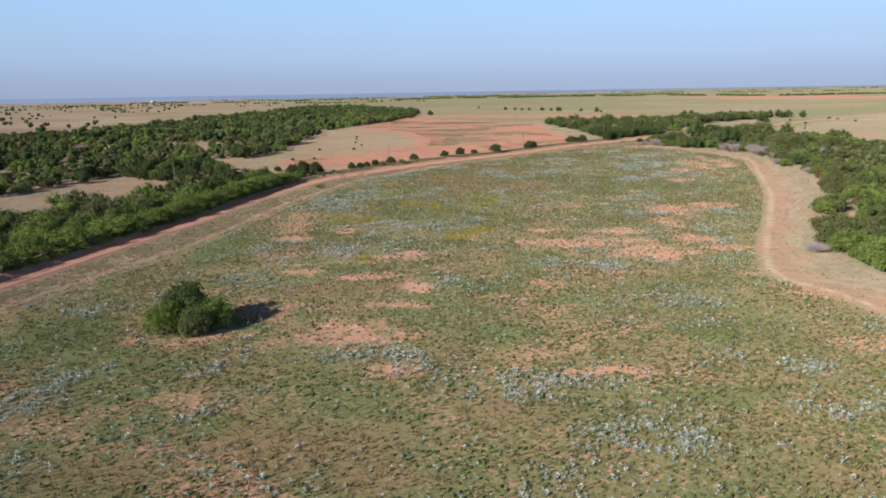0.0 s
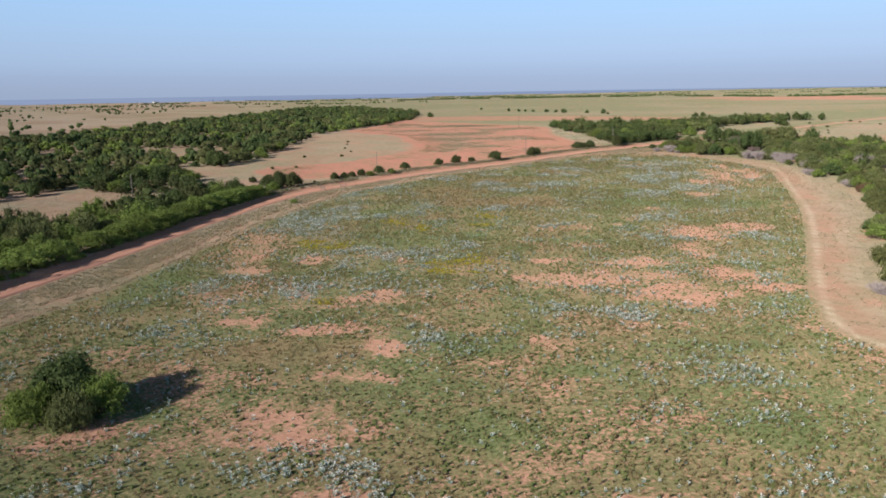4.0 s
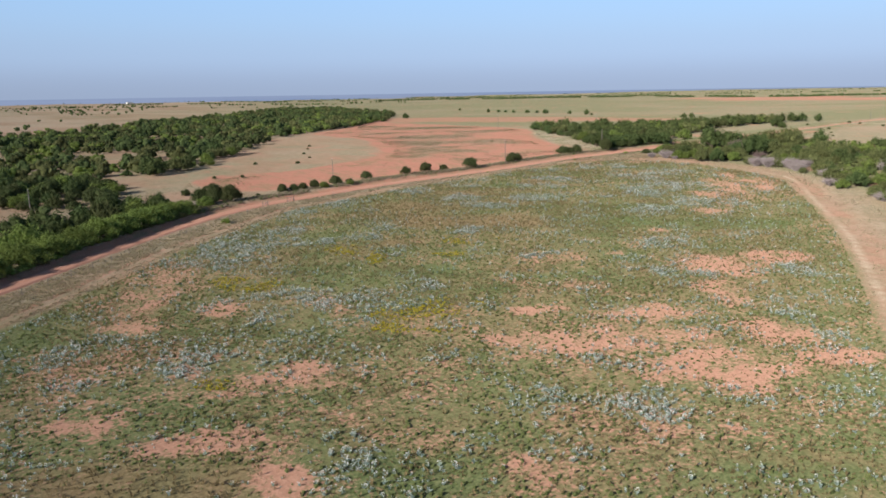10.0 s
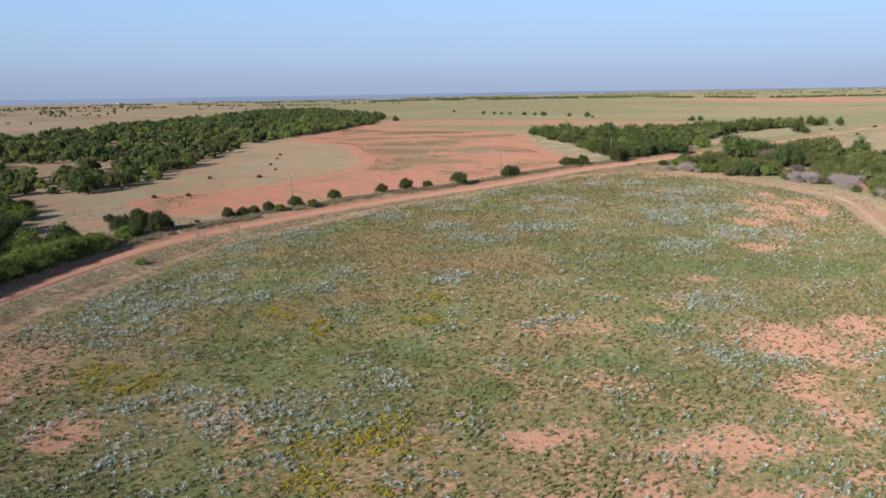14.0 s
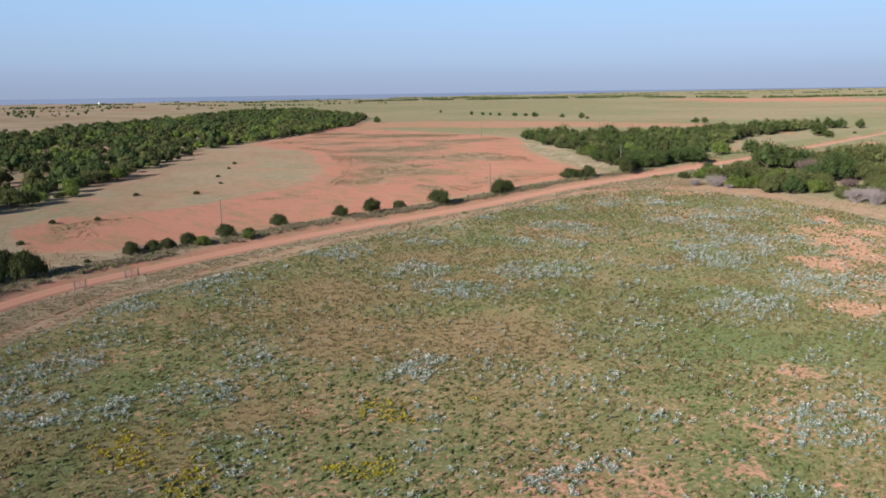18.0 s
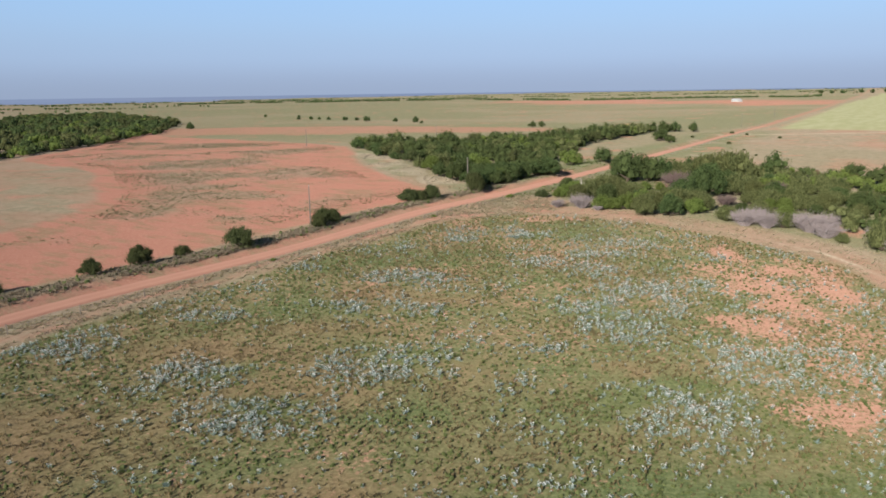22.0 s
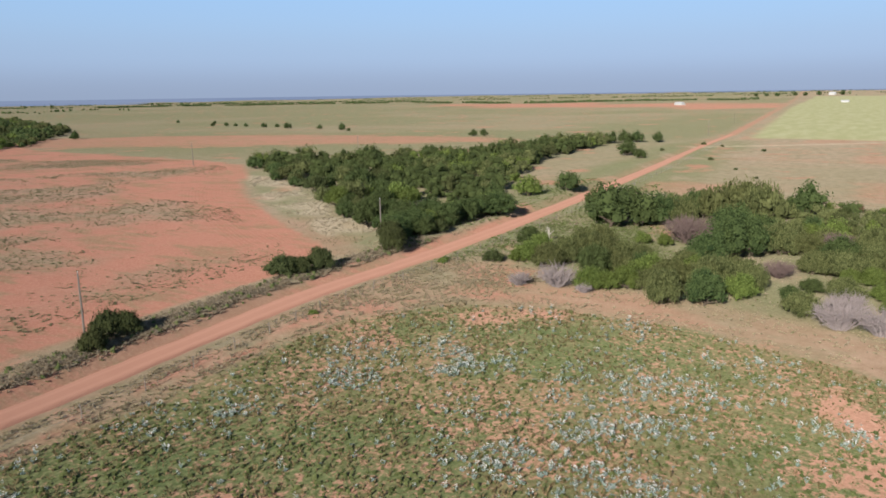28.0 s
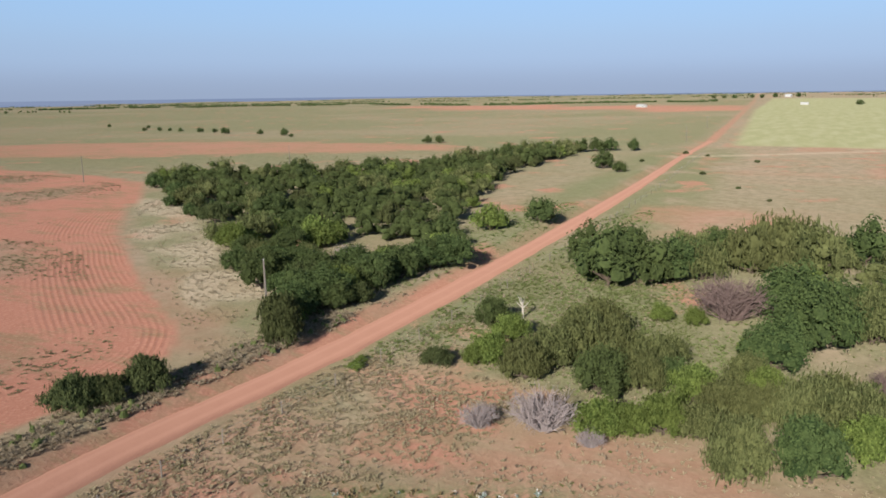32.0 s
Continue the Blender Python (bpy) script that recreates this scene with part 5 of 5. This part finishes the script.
# green herbs in the clearings among the bushes
x, y, rng = places((296, 400, 165, 232), 2.0, 26, lambda x, y: smooth(0.0, 0.3, ellipses(x, y, [(330, 186, 36, 18, 20), (318, 197, 34, 9, -8), (365, 212, 50, 8, 0), (365, 194, 45, 6, 0)])) * (np.abs(line_dist(x, y, ROAD)[0]) > 2.6) * (0.25 + 0.75 * smooth(0.34, 0.58, fbm(x, y, 5, 105))) * smooth(296, 308, x))
scatter("clearing_herbs", "fresh green herbs in the clearings among bushes", [blades(630 + k, 5, 0.4, 0.24, 0.13, 0.9) for k in range(5)], x, y, rng.uniform(0.4, 1.1, len(x)), rng.uniform(0.6, 1.3, len(x)), M_HERB, rng)


# ---- joined woods behind the single trees ----
def small_tree(seed, kind, lobes, leaves, bigger=2.1, inner=0.88):
    name, label, r, h, _, _, leaf, upright = KINDS[kind]
    me, cs = crown_mesh("spare", seed, r, h, lobes, leaves, leaf * bigger, M_LEAF[kind], upright, 1, inner)
    v = np.empty(len(me.vertices) * 3)
    me.vertices.foreach_get("co", v)
    faces = [p.vertices[:] for p in me.polygons]
    bpy.data.meshes.remove(me)
    return v.reshape(-1, 3), np.array([f for f in faces if len(f) == 4]), np.array([f for f in faces if len(f) == 3])


rng = np.random.RandomState(21)
for kind in ("juniper", "oak", "olive", "mesquite", "rust"):
    for close, where in ((0, "wood"), (1, "brush")):
        rows = np.array([m[1:] for m in MASS if m[0] == kind and m[5] == close])
        if len(rows):
            temps = [small_tree(700 + k, kind, 9, 320, 1.3, 0.72) if close else small_tree(700 + k, kind, 7, 60, 2.1) for k in range(5)]
            scatter(kind + "_" + where, KINDS[kind][1].split(" with")[0].replace(" bush on red soil", "") + " " + where + ", many crowns close together", temps, rows[:, 0], rows[:, 1], rows[:, 2], rows[:, 3], M_LEAF[kind], rng, "woods")
# far tree belts and hedges, and bushes on the grassy ridge
far = np.random.RandomState(22)
fx, fy = [], []
for dist, deep, lo, hi, n, gaps in ((1750, 50, 8, 40, 300, 0.5), (2150, 60, 38, 84, 2600, 0.34), (2400, 50, 18, 60, 1200, 0.38), (2900, 120, 25, 100, 2000, 0.36), (3600, 200, 10, 100, 1400, 0.34), (1500, 500, 5, 35, 60, 0.3), (2700, 600, 84, 110, 90, 0.4)):
    h = np.radians(far.uniform(lo, hi, n))
    r = dist + deep * far.normal(0, 0.5, n) + 120 * np.sin(h * 9)
    k = vnoise(h * 100, r * 0 + dist, 2.5, 25) > gaps
    fx.append(200 + (r * np.sin(h))[k])
    fy.append(150 + (r * np.cos(h))[k])
fx, fy = np.concatenate(fx), np.concatenate(fy)
keep = (inside(fx, fy, CROP) < -10) & (inside(fx, fy, RED_STRIP) < -10) & (np.abs(line_dist(fx, fy, ROAD)[0]) > 25)
hx, hy = far.uniform(0, 900, 1500), far.uniform(560, 2300, 1500)
hk = (fbm(hx, hy, 90, 24) > 0.53) & (hx - 0.5 * (hy - 600) < 230) & (inside(hx, hy, WOODS_L) < -10)
fx, fy = np.concatenate([fx[keep], hx[hk]]), np.concatenate([fy[keep], hy[hk]])
scatter("far_trees", "dark scrub trees scattered over the far plain", [small_tree(800 + k, "oak", 1, 12) for k in range(4)], fx, fy, far.uniform(0.6, 1.5, len(fx)), far.uniform(0.8, 1.2, len(fx)), M_LEAF["oak"], far, "woods")


# ---- poles, gate and fence ----
def wood_material(name, a, b):
    n = Nodes(name)
    return n.surface(n.mix(n.noise(6, 4, 0.6, (1, 1, 0.15, 0)), a, b), 0.9, n.noise(20, 3, 0.5, (1, 1, 0.1, 0)), 0.01)


M_POLE = wood_material("weathered_pole", (0.21, 0.18, 0.155), (0.34, 0.30, 0.26))
M_POST = wood_material("fence_post", (0.24, 0.20, 0.17), (0.40, 0.35, 0.30))


def metal_material(name, colour):
    n = Nodes(name)
    return n.surface(n.mix(n.noise(8, 3), colour, tuple(0.75 * c for c in colour)), 0.45, metal=0.8, spec=0.5)


M_STEEL = metal_material("galvanised_steel", (0.55, 0.56, 0.57))
M_CERAMIC = Nodes("ceramic")
M_CERAMIC = M_CERAMIC.surface(M_CERAMIC.mix(M_CERAMIC.noise(10, 2), (0.70, 0.70, 0.68), (0.55, 0.54, 0.52)), 0.3, spec=0.5)


def pole(x, y, tall=7.5, label="weathered wooden utility pole beside the dirt road"):
    root = new("utility_pole")
    root.location = (x, y, hz(x, y))
    v, f = tube([(0, 0, -0.5), (0.02, 0, tall * 0.5), (0, 0.02, tall), (0, 0.02, tall + 0.04)], [0.13, 0.11, 0.09, 0.03], 10)
    part("shaft", mesh_of("pole_shaft", v, f, M_POLE, smooth_faces=True), root)
    v, f = tube([(0, 0.02, tall + 0.02), (0, 0.02, tall + 0.12), (0, 0.02, tall + 0.16), (0, 0.02, tall + 0.26), (0, 0.02, tall + 0.28)], [0.02, 0.02, 0.07, 0.055, 0.01], 8)
    part("insulator", mesh_of("pole_insulator", v, f, M_CERAMIC, smooth_faces=True), root, "white ceramic insulator")
    v, f = tube([(0.11, 0, 0.2), (0.10, 0, tall * 0.55)], [0.02, 0.02], 6)
    part("ground_wire_guard", mesh_of("wire_guard", v, f, M_STEEL), root, "grey metal wire guard")
    return tagged(root, label, "utility pole", "poles along the road")


for x, y, t in [(249.3, 217.5, 7.4), (302, 214, 7.6), (179.5, 222.3, 7.2), (101, 231, 7.8), (394.5, 351, 7.5), (448, 318, 7.5), (610, 214, 7.5), (760, 222, 7.5)]:
    pole(x, y, t)


def post_mesh(tall, r, seed):
    rng = np.random.RandomState(seed)
    return mesh_of("post", *tube([(0, 0, -0.3), (rng.normal(0, 0.02), 0, tall * 0.6), (rng.normal(0, 0.03), rng.normal(0, 0.03), tall), (0, 0, tall + 0.015)], [r, r * 0.95, r * 0.85, r * 0.2], 7), M_POST, smooth_faces=True)


def fence_run(pts, gap, label):
    """Posts with three wires between them along a line."""
    root = new("wire_fence")
    root.location = (pts[0][0], pts[0][1], hz(*pts[0]))
    base = np.array(root.location)
    tops, posts = [], [post_mesh(1.25, 0.055, k) for k in range(3)]
    for (ax, ay), (bx, by) in zip(pts[:-1], pts[1:]):
        n = max(int(math.hypot(bx - ax, by - ay) / gap), 1)
        for k in range(n):
            x, y = ax + (bx - ax) * k / n, ay + (by - ay) * k / n
            tops.append(np.array([x, y, hz(x, y)]) - base)
    for k, p in enumerate(tops):
        ob = part("post", posts[k % 3], root)
        ob.location, ob.rotation_euler = p, (0, 0, k * 2.1)
    for h in (0.45, 0.8, 1.12):
        v, f = tube([p + (0.06, 0, h) for p in tops], [0.006] * len(tops), 3)
        part("wire", mesh_of("fence_wire", v, f, M_STEEL), root, "thin barbed wire")
    return tagged(root, label, "fence")


def along_road(lo, hi, off):
    """Points beside the road between two x, off metres to its left."""
    out = []
    for (ax, ay), (bx, by) in zip(ROAD[:-1], ROAD[1:]):
        if lo <= ax <= hi:
            L = math.hypot(bx - ax, by - ay)
            out.append((ax - (by - ay) / L * off, ay + (bx - ax) / L * off))
    return out


fence_run(along_road(166, 560, -6.0), 5.0, "thin wire fence on weathered posts along the road verge")
fence_run(along_road(30, 146, -6.0), 5.0, "thin wire fence on weathered posts along the field")


def gate(ax, ay, bx, by):
    """A pipe gate between two stout posts."""
    root = new("pipe_gate")
    root.location = (ax, ay, hz(ax, ay))
    d = np.array([bx - ax, by - ay, hz(bx, by) - hz(ax, ay)])
    for k, p in enumerate(((0, 0, 0), d)):
        v, f = tube([np.array(p) + (0, 0, -0.3), np.array(p) + (0, 0, 1.35), np.array(p) + (0, 0, 1.4)], [0.09, 0.08, 0.04], 8)
        part("gate_post", mesh_of("gate_post", v, f, M_POST, smooth_faces=True), root, "stout grey gate post")
    for h in (0.25, 0.5, 0.75, 1.0, 1.22):
        v, f = tube([d * 0.03 + (0, 0, h), d * 0.97 + (0, 0, h)], [0.028, 0.028], 6)
        part("rail", mesh_of("gate_rail", v, f, M_STEEL, smooth_faces=True), root)
    for k in (0.04, 0.5, 0.96):
        v, f = tube([d * k + (0, 0, 0.2), d * k + (0, 0, 1.25)], [0.026, 0.026], 6)
        part("upright", mesh_of("gate_upright", v, f, M_STEEL, smooth_faces=True), root)
    return tagged(root, "grey tubular steel farm gate between grey posts", "gate")


gate(147.7, 208.3, 149.7, 209.3)
gate(155.8, 209.8, 157.9, 209.9)


# ---- scrub on the road's bank ----
M_SCRUB = leaf_material("grey_scrub", (0.34, 0.28, 0.20), (0.56, 0.47, 0.35), 0.35)


def bank_chance(x, y):
    d, _ = line_dist(x, y, ROAD)
    return smooth(3.3, 4.0, d) * (1 - smooth(7, 9, d)) * (inside(x, y, RED) < 1.5) * smooth(0.15, 0.42, fbm(x, y, 6, 101)) * (x > 130) * (x < 310)


x, y, rng = places((130, 310, 203, 232), 0.7, 23, bank_chance)
scatter("bank_weeds", "low green weeds among dry scrub on the road bank", [mound(650 + k, 0.3, 0.3, 6, 3) for k in range(5)], x, y, rng.uniform(0.5, 1.3, len(x)), rng.uniform(0.6, 1.3, len(x)), M_WEED, rng)
x, y, rng = places((130, 310, 203, 232), 7.0, 18, bank_chance)
scatter("bank_scrub", "grey-brown dry scrub along the cut bank of the road", [blades(640 + k, 7, 0.42, 0.36, 0.06, 0.9) for k in range(5)], x, y, rng.uniform(0.5, 1.2, len(x)), rng.uniform(0.6, 1.3, len(x)), M_SCRUB, rng, "scrub")


# ---- far farm buildings ----
def plaster(name, colour):
    n = Nodes(name)
    return n.surface(n.mix(n.noise(0.8, 4), colour, tuple(0.85 * c for c in colour)), 0.7)


M_WHITE, M_TIN, M_DARKDOOR = plaster("white_siding", (0.80, 0.79, 0.76)), plaster("pale_tin_roof", (0.72, 0.73, 0.74)), plaster("dark_opening", (0.06, 0.06, 0.065))


def shape(verts, faces, mat, name):
    me = bpy.data.meshes.new(name)
    me.from_pydata(verts, [], faces)
    me.materials.append(mat)
    return me


def box_mesh(a, b, mat, name):
    v = [(x, y, z) for x in (a[0], b[0]) for y in (a[1], b[1]) for z in (a[2], b[2])]
    return shape(v, [(0, 1, 3, 2), (4, 6, 7, 5), (0, 4, 5, 1), (2, 3, 7, 6), (0, 2, 6, 4), (1, 5, 7, 3)], mat, name)


def farm_building(name, x, y, long, deep, eave, ridge, turn, label):
    root = new(name)
    root.matrix_basis = pose(x, y, hz(x, y) - 0.2, 0, 0, turn)
    a, b = long / 2, deep / 2
    walls = [(-a, -b, 0), (a, -b, 0), (a, b, 0), (-a, b, 0), (-a, -b, eave), (a, -b, eave), (a, b, eave), (-a, b, eave), (-a, 0, ridge), (a, 0, ridge)]
    part("wall", shape(walls, [(0, 1, 5, 4), (2, 3, 7, 6), (1, 2, 6, 9, 5), (3, 0, 4, 8, 7)], M_WHITE, "wall"), root)
    for sgn in (-1, 1):
        o, t = 0.5, 0.15
        drop = (ridge - eave) / b * o
        rows = [(-a - o, 0, ridge + t), (a + o, 0, ridge + t), (a + o, sgn * (b + o), eave - drop + t), (-a - o, sgn * (b + o), eave - drop + t)]
        low = [(p[0], p[1], p[2] - t) for p in rows]
        part("roof", shape(rows + low, [(0, 1, 2, 3), (4, 5, 6, 7), (2, 3, 7, 6), (0, 3, 7, 4), (1, 2, 6, 5)], M_TIN, "roof"), root, "pale metal roof slope")
    part("door", box_mesh((-long * 0.12, -b - 0.05, 0), (long * 0.08, -b + 0.02, eave * 0.8), M_DARKDOOR, "door"), root, "dark doorway")
    for k in (-0.34, 0.28):
        part("window", box_mesh((long * k - 0.8, -b - 0.04, eave * 0.4), (long * k + 0.8, -b + 0.02, eave * 0.75), M_DARKDOOR, "window"), root, "dark window")
    return tagged(root, label, "building")


farm_building("barn", 1516, 409, 15, 9, 3.6, 5.4, 60, "white barn with a pale metal roof on the far plain")
farm_building("shed", 1830, 172, 13, 7, 3.5, 5.0, 80, "small white shed at the edge of a pale green crop")
farm_building("farmhouse", 2900, 225, 18, 11, 5, 9.0, 70, "distant white farmhouse among dark trees")
farm_building("white_building", 1297, 3102, 24, 10, 5, 7.5, 20, "long white building on a far grassy ridge")
for x, y, s in [(1640, 92, 2.6), (2860, 262, 3.6), (2880, 300, 3.2), (2840, 196, 3.6), (2870, 380, 3.0), (2900, 330, 3.2), (2850, 440, 3.0), (2860, 410, 2.6)]:
    plant("oak", x, y, s, 1.0, label="large dark tree near a far farm", group="farm trees", near=False)
# row of small trees on the far pasture, and a pair nearer
for x, y, s in [(661, 604, .9), (664, 592, .9), (665, 583, .8), (657, 565, .9), (652, 543, 1.1), (653, 531, .9), (638, 509, 1.4), (635, 478, 1.0), (624, 451, 1.4), (616, 440, .7), (581, 333, 1.1), (582, 327, 1.1), (700, 640, .8), (715, 700, .8), (500, 555, 1.3), (492, 545, 1.2)]:
    plant("oak", x, y, 0.8 * s, 1.05, label="small round dark tree standing alone in pasture", group="pasture trees", near=False)
# small bushes on the tan pasture behind the ploughed field
for x, y, s in [(163, 262, .45), (171, 259, .4), (190, 283, .4), (201, 273, .45), (222, 300, .35), (245, 330, .4), (152, 246, .4), (215, 286, .3), (236, 318, .35), (176, 296, .7), (470, 190, .5), (440, 178, .35), (420, 170, .3), (515, 178, .5), (505, 214, .5), (535, 196, .45), (545, 205, .6)]:
    plant("juniper", x, y, 0.85 * s, 0.8, label="low dark bush on dry pasture", group="pasture bushes", near=False)


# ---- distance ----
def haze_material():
    n = Nodes("haze_glow")
    # the blue of far haze is put in as emission, independent of the sun
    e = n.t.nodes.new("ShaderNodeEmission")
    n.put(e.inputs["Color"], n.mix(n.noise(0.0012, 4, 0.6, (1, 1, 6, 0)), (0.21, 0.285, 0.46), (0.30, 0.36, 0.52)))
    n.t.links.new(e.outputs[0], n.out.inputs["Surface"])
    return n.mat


M_HAZE = haze_material()


def haze_ridge(name, lo, hi, near, wide, top, seed):
    """A low ridge far beyond the plain, between two headings, glowing as painted haze."""
    h = np.radians(np.linspace(lo, hi, 240))
    t = np.linspace(0, 1, 240)
    ends = np.clip(np.minimum(t, 1 - t) * 6, 0, 1)
    crest = (top + 9 * (fbm(t * 60, t * 0 + seed, 9, seed) - 0.5)) * (0.4 + 0.6 * ends)
    rows = []
    for r, z in ((near, -30 + crest * 0), (near + wide * 0.4, crest * 0.75), (near + wide, crest), (near + wide * 1.4, crest * 0 - 30)):
        rows.append(np.stack([np.sin(h) * r, np.cos(h) * r, z], 1))
    n = len(h)
    idx = np.arange(4 * n).reshape(4, n)
    q = np.stack([idx[:-1, :-1], idx[1:, :-1], idx[1:, 1:], idx[:-1, 1:]], -1).reshape(-1, 4)
    return tagged(new(name, mesh_of(name, np.concatenate(rows), q, M_HAZE, smooth_faces=True)), "glowing blue backdrop ridge in place of far haze on the horizon", "backdrop", kind="structure")


haze_ridge("backdrop", -60, 170, 4550, 120, 24, 111)
haze_ridge("backdrop_near", -60, 42, 3650, 150, 20, 112)


x, y, rng = places((296, 352, 160, 202), 7.0, 19, lambda x, y: np.clip(1.6 * ellipses(x, y, [(328, 184, 26, 9, 30), (322, 196, 30, 5, -12)]), 0, 1) * smooth(0.3, 0.55, fbm(x, y, 4, 131)) * (line_dist(x, y, ROAD)[0] < -3.5))
scatter("clearing_weeds", "green weeds in the clearing among the brush", [blades(660 + k, 4, 0.42, 0.22, 0.13, 0.9) for k in range(5)], x, y, rng.uniform(0.25, 0.75, len(x)), rng.uniform(0.6, 1.4, len(x)), M_WEED, rng)
